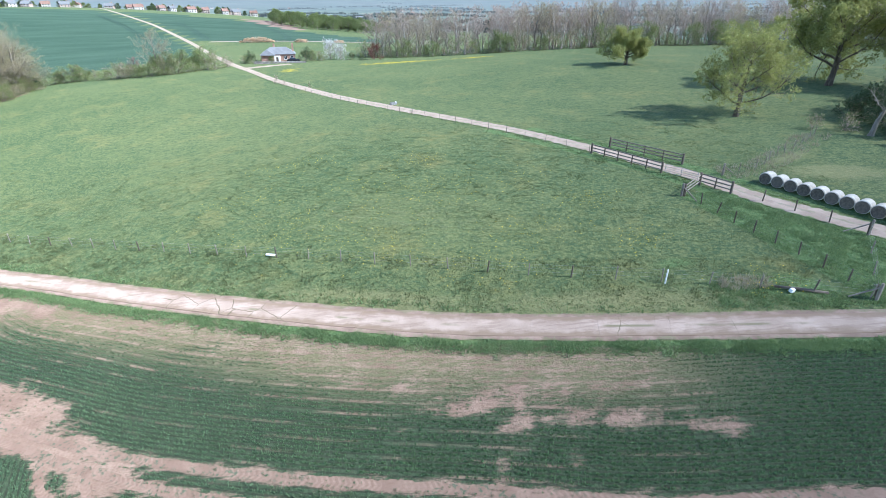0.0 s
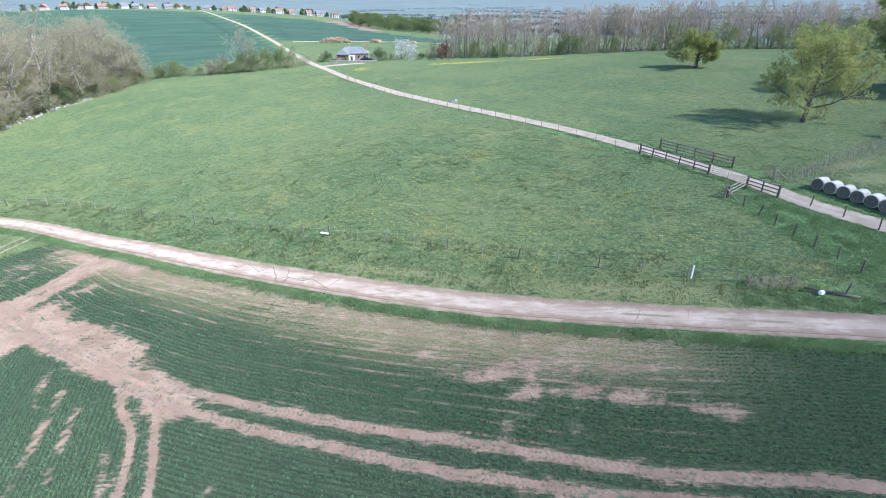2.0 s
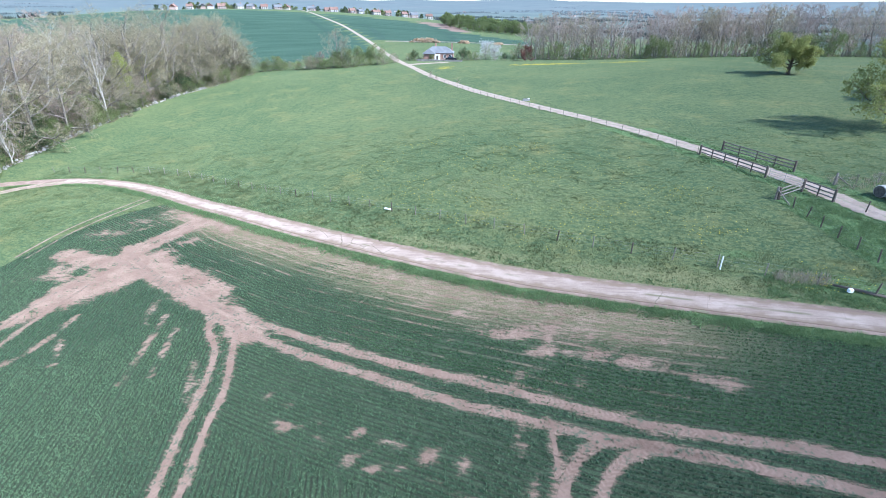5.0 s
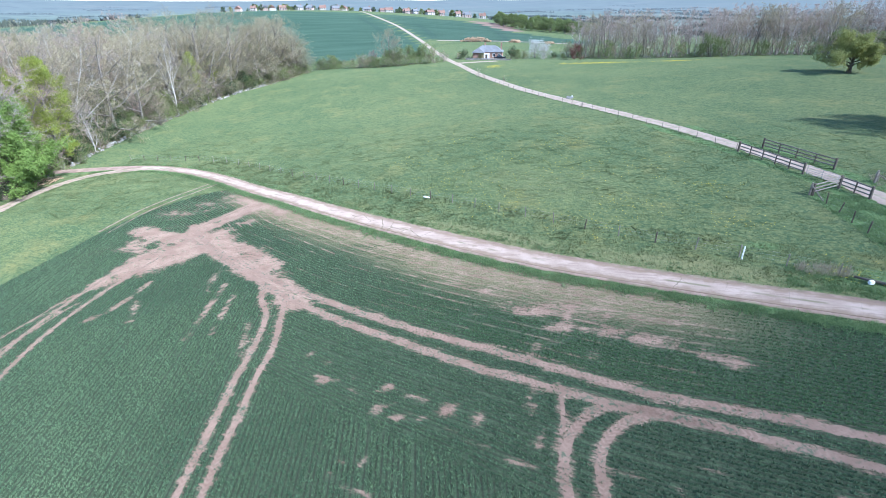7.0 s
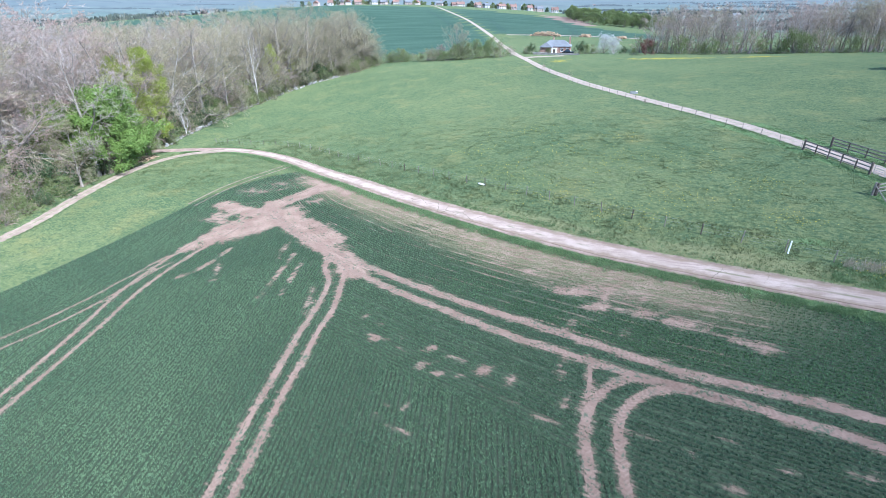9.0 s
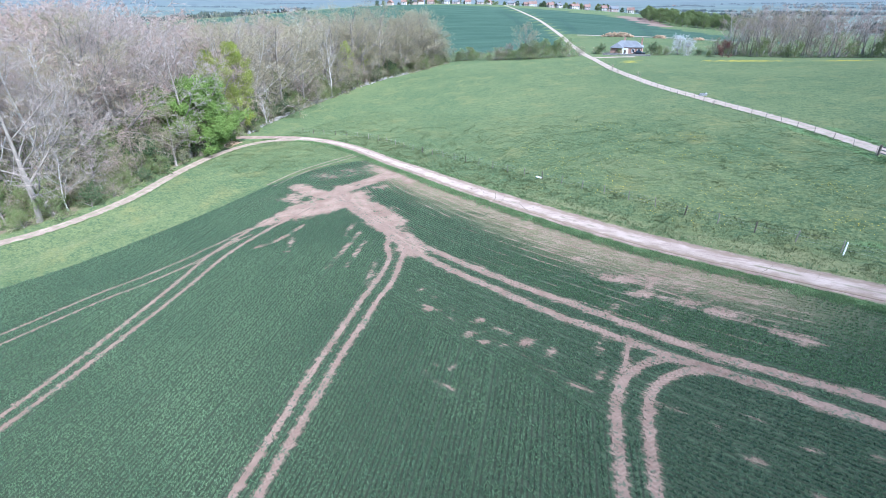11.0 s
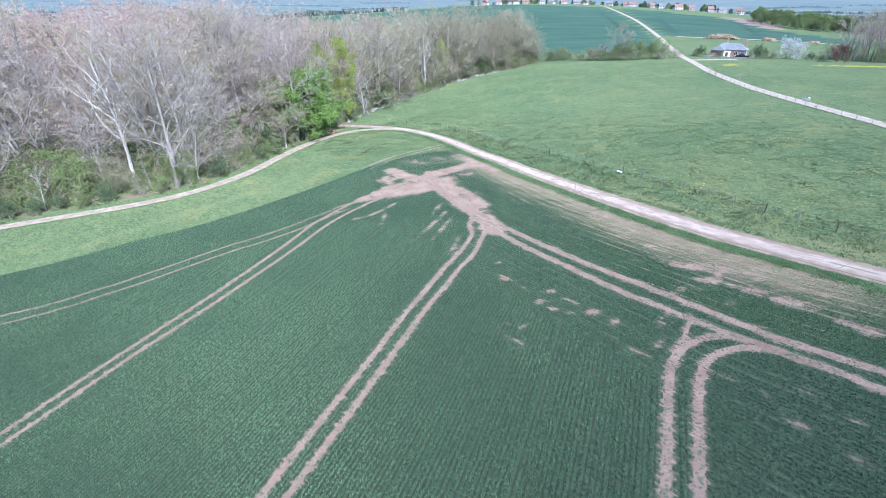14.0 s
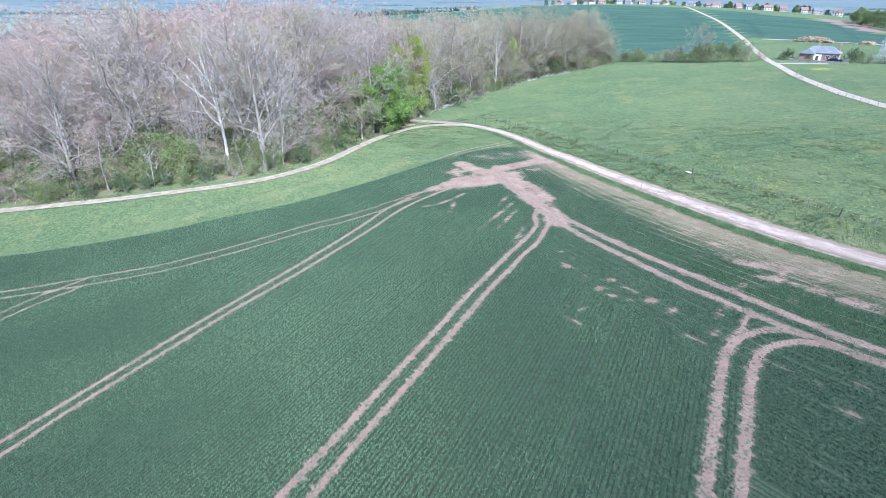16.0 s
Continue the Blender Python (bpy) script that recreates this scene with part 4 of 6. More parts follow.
tagged(new("deep_wood", me), "grey-brown bare treetops deep inside a wood", "woods", kind="stuff")

DEAD_TREE = tree_meshes(71, 22, 0.34, dict(SNAG, kids=(13, 6, 4)), BARK_PALE, TWIG_PALE)
plant("dead_tree", DEAD_TREE, -78.6, -5.0, "dead white-barked tree with bare broken limbs", "tree", 1.0, 40)
PALE_TALL = [tree_meshes(171 + i, 20, 0.24, dict(SLIM, kids=(13, 6, 5), angle=(36, 36, 42), thin=(0.62, 0.6, 0.5), spray=7), BARK_PALE, TWIG_PALE) for i in range(2)]
for i, (x, y, tall) in enumerate(((-86, 10, 1.15), (-92, 2, 1.05), (-97, 15, 1.1), (-99, -9, 1.05), (-88, -15, 0.95), (-93.5, 24, 1.1), (-106, 31, 1.05), (-89, -29, 0.95), (-104, 47, 1.1), (-116, 92, 1.0))):
    plant("pale_tree", PALE_TALL[i % 2], x, y, "tall pale bare tree with upright white limbs in a wood", "tree", tall, 67 * i, "pale trees of the wood")
plant("sapling", tree_meshes(75, 7, 0.09, dict(SLIM, kids=(9, 4, 3)), BARK_PALE, TWIG_PALE), -79.5, -18.0, "thin pale sapling beside an earth track", "tree", 1.0, 0)
plant("pale_tree", tree_meshes(77, 12, 0.16, dict(FOREST, kids=(13, 6, 5), angle=(32, 38, 45), low=(0.1, 0.2, 0.15)), BARK_PALE, TWIG_PALE), -103.2, 58.5, "small bare fan-shaped tree at the corner of a wood", "tree", 0.85, 0)
CHESTNUT = tree_meshes(81, 11.0, 0.30, dict(OAK, kids=(17, 8, 6), low=(0.10, 0.2, 0.15), angle=(66, 50, 50), ratio=(0.60, 0.44, 0.42), shape=(hump, even, even), twig=0.012), BARK_OAK, TWIG_BUD, (LEAF_CHESTNUT, 0.34, 15, 0.85, 1.0))
for x, y, tall, turn, wide in ((-87.6, 32.2, 1.18, 0, 1.15), (-90.8, 28.2, 1.05, 140, 1.1), (-92.0, 38.2, 0.9, 70, 1.1)):
    plant("chestnut_tree", CHESTNUT, x, y, "leafy bright green chestnut tree at the edge of a wood", "tree", tall, turn, "chestnuts of the wood", wide=wide)
LIME = tree_meshes(83, 15, 0.26, dict(OAK, kids=(18, 7, 6), low=(0.12, 0.2, 0.15), angle=(56, 48, 48), ratio=(0.36, 0.44, 0.42), shape=(hump, even, even), twig=0.012), BARK_GREY, TWIG_BUD, (LEAF_LIME, 0.26, 14, 0.75, 1.0))
plant("lime_tree", LIME, -97.2, 47.8, "yellow-green tree in young leaf at the edge of a wood", "tree", 1.30, 0, wide=0.85)
plant("lime_tree", LIME, -98.6, 43.4, "yellow-green tree in young leaf at the edge of a wood", "tree", 1.22, 200, wide=0.8)
plant("lime_tree", LIME, -122.5, 105, "narrow yellow-green tree in young leaf at a wood's edge", "tree", 0.95, 80, wide=0.7)
plant("lime_tree", LIME, -125.5, 115, "narrow yellow-green tree in young leaf at a wood's edge", "tree", 0.8, 20, wide=0.7)
for x, y, tall, turn in ((-93.8, 41.0, 0.75, 0), (-91.0, 35.4, 0.7, 120), (-84.5, 25.5, 0.8, 60), (-117, 97, 0.85, 200), (-111.5, 82, 0.6, 30)):
    plant("budding_tree", BUDDING, x, y, "rounded brown tree with opening olive buds at a wood's edge", "tree", tall, turn, "budding trees of the wood")
for x, y, tall, turn in ((-124.5, 136, 0.98, 0), (-131, 124, 0.95, 100), (-134, 144, 0.85, 220)):
    plant("poplar_tree", POPLAR, x, y, "large spreading poplar with pale limbs and opening buds", "tree", tall, turn, "poplars of the wood")

for i, (x, y) in enumerate(smooth_line(WOOD_EDGE[1:], 2.6)):
    off, tall = woods.uniform(0.8, 7.0), woods.uniform(0.28, 0.55)
    plant("scrub_tree", BUDDING if woods.random() < 0.6 else GREY_TREES[1], x - off, y + woods.normal(), "low bushy brown tree with opening buds at a wood's edge", "tree", tall, woods.uniform(0, 360), "scrub of the wood", wide=1.1)

# undergrowth along the wood's edge
EDGE_BUSHES = [tree_meshes(90 + i, 2.2, 0.06, SHRUB, BARK_GREY, (TWIG_BUD, TWIG, TWIG_BUD)[i], ((LEAF_HEDGE, 0.16, 2, 0.3, 0.8), (LEAF_HEDGE, 0.14, 1, 0.3, 0.5), (LEAF_DARK, 0.17, 2, 0.3, 0.9))[i]) for i in range(3)]
BUSH_LABELS = ("tangled olive-green bush with young leaves", "scrubby half-bare bush of brown twigs", "dark green leafy bush")
DENSE = dict(SHRUB, kids=(13, 8), angle=(62, 50), twig=0.025)
DENSE_BUSHES = [tree_meshes(96 + i, 3.2, 0.09, DENSE, BARK_GREY, (TWIG_BUD, TWIG, TWIG_BUD)[i], ((LEAF_HEDGE, 0.20, 6, 0.5, 1.0), (LEAF_HEDGE, 0.17, 3, 0.45, 0.8), (LEAF_DARK, 0.24, 6, 0.5, 1.0))[i]) for i in range(3)]
edge = smooth_line(WOOD_EDGE, 3.3)
for i, (x, y) in enumerate(edge):
    if y < -66:
        continue
    for row in range(4):
        pick = int(woods.choice(3, p=(0.62, 0.22, 0.16)))
        off = woods.uniform(-0.2, 1.4) + 3.2 * row
        plant("bush", DENSE_BUSHES[pick], x - off, y + woods.normal() * 0.8, BUSH_LABELS[pick], "bush", woods.uniform(0.6, 1.15) * (1 + 0.5 * row), woods.uniform(0, 360), "undergrowth of the wood")

# ---- trees in the pasture ----
OAK_TREE = tree_meshes(101, 9.0, 0.36, dict(OAK, low=(0.2, 0.22, 0.15)), BARK_OAK, TWIG_BUD, (LEAF_OAK, 0.28, 11, 0.65, 0.8))
plant("oak_tree", OAK_TREE, 44.2, 77.3, "spreading oak in thin yellow-green young leaf", "tree", 1.0, 0)
SMALL_OAK = tree_meshes(107, 5.2, 0.5, dict(OAK, ratio=(1.15, 0.44, 0.42)), BARK_OAK, TWIG_BUD, (LEAF_OAK, 0.30, 12, 0.6, 0.95))
plant("oak_tree", SMALL_OAK, 44.3, 129.5, "small low-crowned oak in yellow-green leaf in pasture", "tree", 1.0, 0)
BIG_OAK = tree_meshes(113, 13, 0.52, dict(OAK, low=(0.2, 0.22, 0.15)), BARK_OAK, TWIG_BUD, (LEAF_OAK, 0.38, 20, 0.9, 1.0))
plant("oak_tree", BIG_OAK, 70.8, 96.4, "large spreading oak in olive-green young leaf", "tree", 1.0, 60)
plant("oak_tree", BIG_OAK, 83, 88, "large spreading oak in olive-green young leaf", "tree", 0.9, 200)
plant("oak_tree", OAK_TREE, 71, 72, "oak in young leaf above a dark thicket", "tree", 0.9, 120)
plant("dead_oak", tree_meshes(121, 7.5, 0.34, dict(SNAG, kids=(9, 4, 2), low=(0.3, 0.25, 0.2), wiggle=(0.2, 0.4, 0.4), angle=(58, 50, 45), ratio=(0.62, 0.45, 0.5)), BARK_GREY, TWIG_PALE), 54.5, 64.1, "dead oak with crooked grey-white limbs", "tree", 1.0, 0)
for x, y, s in ((57.5, 72.5, 1.2), (53.0, 66.6, 0.8), (66, 77, 1.4), (56.5, 63, 1.2), (58.5, 66.5, 1.6), (61, 62, 1.5), (60, 70, 1.8), (64, 66, 1.9), (56, 59, 1.0), (63.5, 58, 1.3), (50, 68.5, 0.7)):
    plant("bush", DENSE_BUSHES[2 if s > 0.9 else 1], x, y, BUSH_LABELS[2 if s > 0.9 else 1], "bush", s * 0.8, x * 37, "thicket under the oaks")

# ---- hedge and far trees ----
hedge = np.random.default_rng(8)
for x, y, s in ((-131, 157, 1.5), (-126, 161, 1.4), (-121, 164, 1.2), (-116, 165, 1.6), (-111, 164, 1.0), (-104, 162, 0.9), (-99, 160.5, 1.5), (-96, 160, 1.3), (-91, 160.5, 1.1),
                (-88, 160, 1.4), (-84.5, 161, 1.9), (-81, 162.5, 2.1), (-78, 165, 1.5), (-73.5, 167, 2.1), (-71.5, 168.2, 1.6), (-69.5, 172.5, 1.1)):
    pick = int(hedge.choice((0, 1), p=(0.5, 0.5)))
    plant("bush", DENSE_BUSHES[pick], x, y, BUSH_LABELS[pick], "bush", s * 0.82, hedge.uniform(0, 360), "hedge of the pasture", wide=1.4 if x < -84 else 1.1)
    if s > 0.95 and x < -84:
        plant("hedge_tree", BUDDING, x + 2.2, y + 1.0, "low bushy brown tree with opening buds in a hedge", "tree", s * 0.21, hedge.uniform(0, 360), "trees of the hedge", wide=1.5)
plant("ash_tree", tree_meshes(131, 12.0, 0.24, dict(FOREST, low=(0.12, 0.2, 0.15)), BARK_GREY, TWIG_BUD), -86.5, 161.5, "bare bushy tree rising from a hedge", "tree", 1.0, 0)
plant("ash_tree", tree_meshes(132, 5.5, 0.15, dict(FOREST, low=(0.1, 0.2, 0.15)), BARK_GREY, TWIG), -93, 162, "bare bushy tree rising from a hedge", "tree", 1.0, 0)
for x, y, s in ((-43.3, 137.0, 0.9), (-39.9, 132.8, 0.6), (-32.1, 127.3, 0.6), (-5.3, 87.9, 0.35)):
    plant("bush", EDGE_BUSHES[1], x, y, BUSH_LABELS[1], "bush", s, x * 11, "bushes beside the lane")

BELT_TREES = [tree_meshes(140 + i, 13, 0.16, dict(FAR_TREE, angle=(36, 38, 40), ratio=(0.40, 0.46, 0.46), twig=0.02), (BARK_GREY, BARK_GREY, BARK_PALE)[i], (TWIG_PALE, TWIG_BUD, TWIG)[i]) for i in range(3)]
belt = np.random.default_rng(9)
BELT_RING = [(-30, 199), (-10, 190), (20, 186), (60, 190), (110, 188), (150, 178), (215, 150), (225, 175), (160, 205), (100, 215), (20, 215), (-25, 222)]
for x, y in inside_wood(belt, BELT_RING, 300, lambda d: 2.7, lambda x, y, d: True):
    plant("belt_tree", BELT_TREES[belt.integers(3)], x, y, "bare brown tree in a far shelter belt", "tree", belt.uniform(0.85, 1.2), belt.uniform(0, 360), "trees of the shelter belt", wide=1.35)
for x, y in smooth_line([(-28, 198), (-10, 189), (20, 185), (60, 189), (110, 187)], 3.4):
    plant("bush", DENSE_BUSHES[belt.integers(2)], x, y - 1, "leafy bush at the foot of a far shelter belt", "bush", belt.uniform(0.9, 2.0), belt.uniform(0, 360), "foot of the shelter belt")

# ---- crop and grass ----
def blades(x, y, height, spread, width, count, rng, lean=0.6, sink=0.02):
    """Fans of thin triangles at plan places: verts and triangles."""
    n = len(x)
    z = land(x, y) - sink
    t = rng.uniform(0, 2 * np.pi, (n, count))
    r = spread[:, None] * rng.uniform(0.1, 0.6, (n, count))
    bx, by = x[:, None] + np.cos(t) * r, y[:, None] + np.sin(t) * r
    f = rng.uniform(0, 2 * np.pi, (n, count))
    w = width[:, None] * rng.uniform(0.6, 1.3, (n, count))
    h = height[:, None] * rng.uniform(0.55, 1.2, (n, count))
    reach = h * lean * rng.uniform(0.2, 1.3, (n, count))
    tip = np.stack([bx + np.cos(t) * reach, by + np.sin(t) * reach, z[:, None] + h], -1)
    a = np.stack([bx + np.cos(f) * w, by + np.sin(f) * w, np.broadcast_to(z[:, None], bx.shape)], -1)
    b = np.stack([bx - np.cos(f) * w, by - np.sin(f) * w, np.broadcast_to(z[:, None], bx.shape)], -1)
    verts = np.stack([a, b, tip], 2).reshape(-1, 3)
    return verts, np.arange(len(verts)).reshape(-1, 3)


def stuff(name, verts, tris, material, label, category, values=None):
    me = grid_mesh(name, verts, tris)
    for key, v in (values or {}).items():
        me.attributes.new(key, "FLOAT", "POINT").data.foreach_set("value", np.asarray(v, np.float32))
    me.materials.append(material)
    return tagged(new(name, me), label, category, kind="stuff")


def rows_along(line, offsets, step, rng):
    """Places along offset copies of a plan line, with each one's row number."""
    d = np.gradient(line, axis=0)
    d /= np.linalg.norm(d, axis=1)[:, None]
    side = np.stack([-d[:, 1], d[:, 0]], -1)
    span = np.r_[0, np.cumsum(np.hypot(*np.diff(line, axis=0).T))]
    s = np.arange(0, span[-1], step)
    px, py = np.interp(s, span, line[:, 0]), np.interp(s, span, line[:, 1])
    nx, ny = np.interp(s, span, side[:, 0]), np.interp(s, span, side[:, 1])
    out = []
    for k, o in enumerate(offsets):
        jig = rng.normal(size=(2, len(s))) * 0.05
        off = o + rng.normal(size=len(s)) * 0.016
        out.append(np.stack([px + nx * off + jig[0], py + ny * off + jig[1] * 0.3, np.full(len(s), k)], -1))
    return np.vstack(out)


crop_rng = np.random.default_rng(12)
ROW, STEP = 0.33, 0.14
head = rows_along(HEAD_LINE, np.arange(-16, 18, ROW), STEP, crop_rng)
body = rows_along(np.array([(-136.0, 13.0), (14.0, 86.5)]), [0.0], ROW, crop_rng)
way = np.array((0.44, -0.898))
length = np.arange(0, 140, STEP)
body = np.concatenate([np.stack([body[i, 0] + way[0] * length, body[i, 1] + way[1] * length, np.full(len(length), i + 500)], -1) for i in range(len(body))])
body[:, :2] += crop_rng.normal(size=(len(body), 2)) * 0.06
over_head, over_body = side_of(head[:, 0], head[:, 1], HEAD_LINE), side_of(body[:, 0], body[:, 1], HEAD_LINE)
loop_head = side_of(head[:, 0], head[:, 1], LOOP_LINES[1])
loop_body = side_of(body[:, 0], body[:, 1], LOOP_LINES[1])
tram_head, tram_body = side_of(head[:, 0], head[:, 1], WHEEL_LINES[3]), side_of(body[:, 0], body[:, 1], WHEEL_LINES[3])
head = head[(over_head > -1.2) | ((over_head > -9.5) & (tram_head >= 0)) | ((loop_head > 0) & (head[:, 0] > 9))]
body = body[((over_body < -9.5) | ((over_body < -1.2) & (tram_body < 0))) & ~((loop_body > 0) & (body[:, 0] > 9))]
# the stretch of the field that the walk passes
SEEN = [(-64, 48), (45, 30), (50, 12), (24, 6), (21, -14), (9, -24), (-4, -34), (-14, -48), (-40, -62), (-95, -75)]
rows = np.vstack([head, body])
x, y, row = rows.T
inside = signed(x, y, FIELD_RING)
keep = (inside > 0.15) & (signed(x, y, SEEN) > -1)
x, y, row, inside = x[keep], y[keep], row[keep], inside[keep]
gap = wheel_gap(x, y)
worn = bareness(x, y)
thin = np.clip(smooth_step(inside, 7.0, 1.0) * smooth_step(x, 24, 8) * smooth_step(y, 17, 22) * smooth_step(x, -55, -42), 0, 1)
thin = np.clip(thin + 1.1 * (grain(x * 0.3, y, 1.6, 5) - 0.5) * smooth_step(thin, 0.0, 0.3), 0, 1)
row_luck = np.random.default_rng(3).random(1200)[row.astype(int)]
streak = np.where((row < 500) & (row % 3 == 0), 0.72, np.where(row >= 500, (row_luck > 0.93) * 0.35, 0.0))
patchy = 0.04 + 0.05 * wavy(x, y, 3.0, 5.0) + streak * smooth_step(grain(x * 0.2, y * 0.8, 1.6, 7) + 0.3 * thin, 0.44, 0.60) * smooth_step(x, 24, 12)
lost = np.maximum.reduce([np.clip(worn * 1.05, 0, 0.93), thin * 0.62, patchy, 0.85 * smooth_step(gap, 0.8, 0.0) * smooth_step(grain(x, y, 1.1, 4), 0.36, 0.62)])
luck = crop_rng.random(len(x))
stay = (luck > lost) & ((gap > -0.03 + 0.12 * crop_rng.normal(size=len(x))) | (luck > 1.0 - 0.40 * smooth_step(grain(x, y, 1.4, 9), 0.50, 0.70)))
x, y, thin, gap, worn = x[stay], y[stay], thin[stay], gap[stay], worn[stay]
small = np.clip(1.0 - 0.65 * thin - 0.4 * np.clip(worn, 0, 1) - 0.35 * smooth_step(gap, 0.5, 0.0), 0.35, 1)
count = 10
v, t = blades(x, y, 0.20 * small, 0.095 * small + 0.03, 0.016 * small + 0.005, count, crop_rng, 0.55)
# crop tint by zone: the headland greenest, the corner inside the turning loop darkest
zone_tone = smooth_step(side_of(x, y, HEAD_LINE), -1, 1) * smooth_step(x, -25, 8) - smooth_step(side_of(x, y, HEAD_LINE), -1, -3) * smooth_step(x, 2, 14)
stuff("wheat_crop", v, t, CROP, "young green wheat in drilled rows on pinkish soil", "crop", {"thin": np.repeat(thin, count * 3), "zone_tone": np.repeat(zone_tone, count * 3)})

# ---- grass ----
grass_rng = np.random.default_rng(14)


def scatter(count, x0, x1, y0, y1, chance):
    x, y = grass_rng.uniform(x0, x1, count), grass_rng.uniform(y0, y1, count)
    hit = grass_rng.random(count) < chance(x, y)
    return x[hit], y[hit]


def off_tracks(x, y):
    clear = np.ones(len(x), bool)
    for line, half in ((CONCRETE_LINE, 1.3), (DIRT_LINE, 1.0), (LANE_LINE[:90], 1.3)):
        clear &= line_distance(x, y, line) > half
    return clear & (signed(x, y, FIELD_RING) < 0.2) & (signed(x, y, WOOD_RING) < 0)


x, y = scatter(90000, -88, 40, 28, 82, lambda x, y: np.clip((0.75 + 0.35 * wavy(x, y, 3.0, 2.0)) * smooth_step(y, 90, 55), 0, 1))
hold = off_tracks(x, y)
x, y = x[hold], y[hold]
tall = 0.10 + 0.05 * wavy(x, y, 1.7, 4.0)
v, t = blades(x, y, np.clip(tall, 0.05, 0.2), np.full(len(x), 0.5), np.full(len(x), 0.022), 7, grass_rng, 0.5)
stuff("pasture_grass", v, t, GRASS, "short grazed pasture grass in uneven tufts", "grass")
x, y = scatter(26000, -90, -50, -60, 52, lambda x, y: 0.7 + 0.3 * wavy(x, y, 2.5, 2.0))
hold = off_tracks(x, y)
x, y = x[hold], y[hold]
v, t = blades(x, y, np.full(len(x), 0.11), np.full(len(x), 0.5), np.full(len(x), 0.022), 6, grass_rng, 0.6)
stuff("meadow_grass", v, t, GRASS_PALE, "mown green grass between a track and the crop", "grass")

x, y = scatter(26000, -70, 30, 28, 60, lambda x, y: np.where((side_of(x, y, CONCRETE_LINE) < -1.9) & (side_of(x, y, CONCRETE_LINE) > -8.0), 0.9, 0.0))
hold = off_tracks(x, y)
x, y = x[hold], y[hold]
v, t = blades(x, y, np.clip(0.16 + 0.10 * wavy(x, y, 1.1, 3.0), 0.05, 0.3), np.full(len(x), 0.4), np.full(len(x), 0.026), 7, grass_rng, 0.7)
stuff("rough_grass", v, t, GRASS_PALE, "rough pale grass between a track and a fence", "grass")

# rank verge beside the concrete track, the weedy corner and the lane's edges
s = smooth_line(CONCRETE_LINE[::4], 0.05)
d = np.gradient(s, axis=0)
d /= np.linalg.norm(d, axis=1)[:, None]
pick = grass_rng.integers(0, len(s), 14000)
off = np.where(grass_rng.random(len(pick)) < 0.88, grass_rng.normal(2.0, 0.35, len(pick)), -grass_rng.normal(1.9, 0.3, len(pick)))
x, y = s[pick, 0] + d[pick, 1] * -off, s[pick, 1] + d[pick, 0] * off
hold = (line_distance(x, y, CONCRETE_LINE) > 1.4) & (line_distance(x, y, DIRT_LINE) > 1.2) & (x > -88)
x, y = x[hold], y[hold]
wx, wy = scatter(16000, 20, 41, 28, 50, lambda x, y: np.where(signed(x, y, [(23.5, 48), (29.5, 31), (20, 33.5), (20, 30.6), (31, 29.4), (38, 37.5), (29, 48.2)]) > 0, 0.9, 0))
lx, ly = scatter(9000, 10, 46, 28, 72, lambda x, y: np.where(np.abs(line_distance(x, y, LANE_LINE[:60]) - 2.3) < 0.7, 0.9, 0.0))
x, y = np.r_[x, wx, lx], np.r_[y, wy, ly]
hold = line_distance(x, y, LANE_LINE[:60]) > 1.5
x, y = x[hold], y[hold]
tall = np.clip(0.15 + 0.10 * wavy(x, y, 0.8, 1.0), 0.06, 0.28)
v, t = blades(x, y, tall, np.full(len(x), 0.40), np.full(len(x), 0.036), 9, grass_rng, 0.9)
stuff("verge_weeds", v, t, RANK, "rank green weeds and grass along the track verges", "weeds")
x, y = scatter(1500, 30, 50, 50, 66, lambda x, y: np.where(np.abs(line_distance(x, y, np.array([(30.5, 53), (35, 54), (49, 66)])) - 0.6) < 1.2, 0.8, 0))
x2, y2 = scatter(130, 20.8, 24.5, 32.2, 33.6, lambda x, y: 0.9 + 0 * x)
x, y = np.r_[x, x2], np.r_[y, y2]
v, t = blades(x, y, np.full(len(x), 0.5), np.full(len(x), 0.3), np.full(len(x), 0.02), 6, grass_rng, 0.5)
stuff("dead_stems", v, t, STRAW, "pale dead weed stems along a fence", "weeds")

# dandelions in the pasture, as small yellow discs
FLOWERS = ((14.5, 48, 3.0), (8, 43, 4.0), (-6, 42, 5), (-2, 52, 5), (-9, 57, 5), (-16, 49, 6), (4, 38, 4), (-25, 56, 5), (-4, 63, 4), (17, 40, 3), (-20, 66, 6), (24, 33, 2.5), (-10, 46, 8), (5, 55, 8))
fx, fy = [], []
for cx, cy, r in FLOWERS:
    n = int(60 + 13 * r)
    fx.append(cx + grass_rng.normal(size=n) * r * 0.6)
    fy.append(cy + grass_rng.normal(size=n) * r * 0.4)
fx, fy = np.concatenate(fx), np.concatenate(fy)
fz = land(fx, fy) + 0.13
ring = np.linspace(0, 2 * np.pi, 6, endpoint=False)
size = grass_rng.uniform(0.02, 0.048, len(fx))
v = np.stack([fx[:, None] + np.cos(ring) * size[:, None], fy[:, None] + np.sin(ring) * size[:, None], np.repeat(fz[:, None], 6, 1) + 0.01 * np.cos(3 * ring)], -1)
stuff("dandelions", v.reshape(-1, 3), np.arange(len(fx) * 6).reshape(-1, 6), FLOWER, "yellow dandelions scattered through the pasture", "flowers")

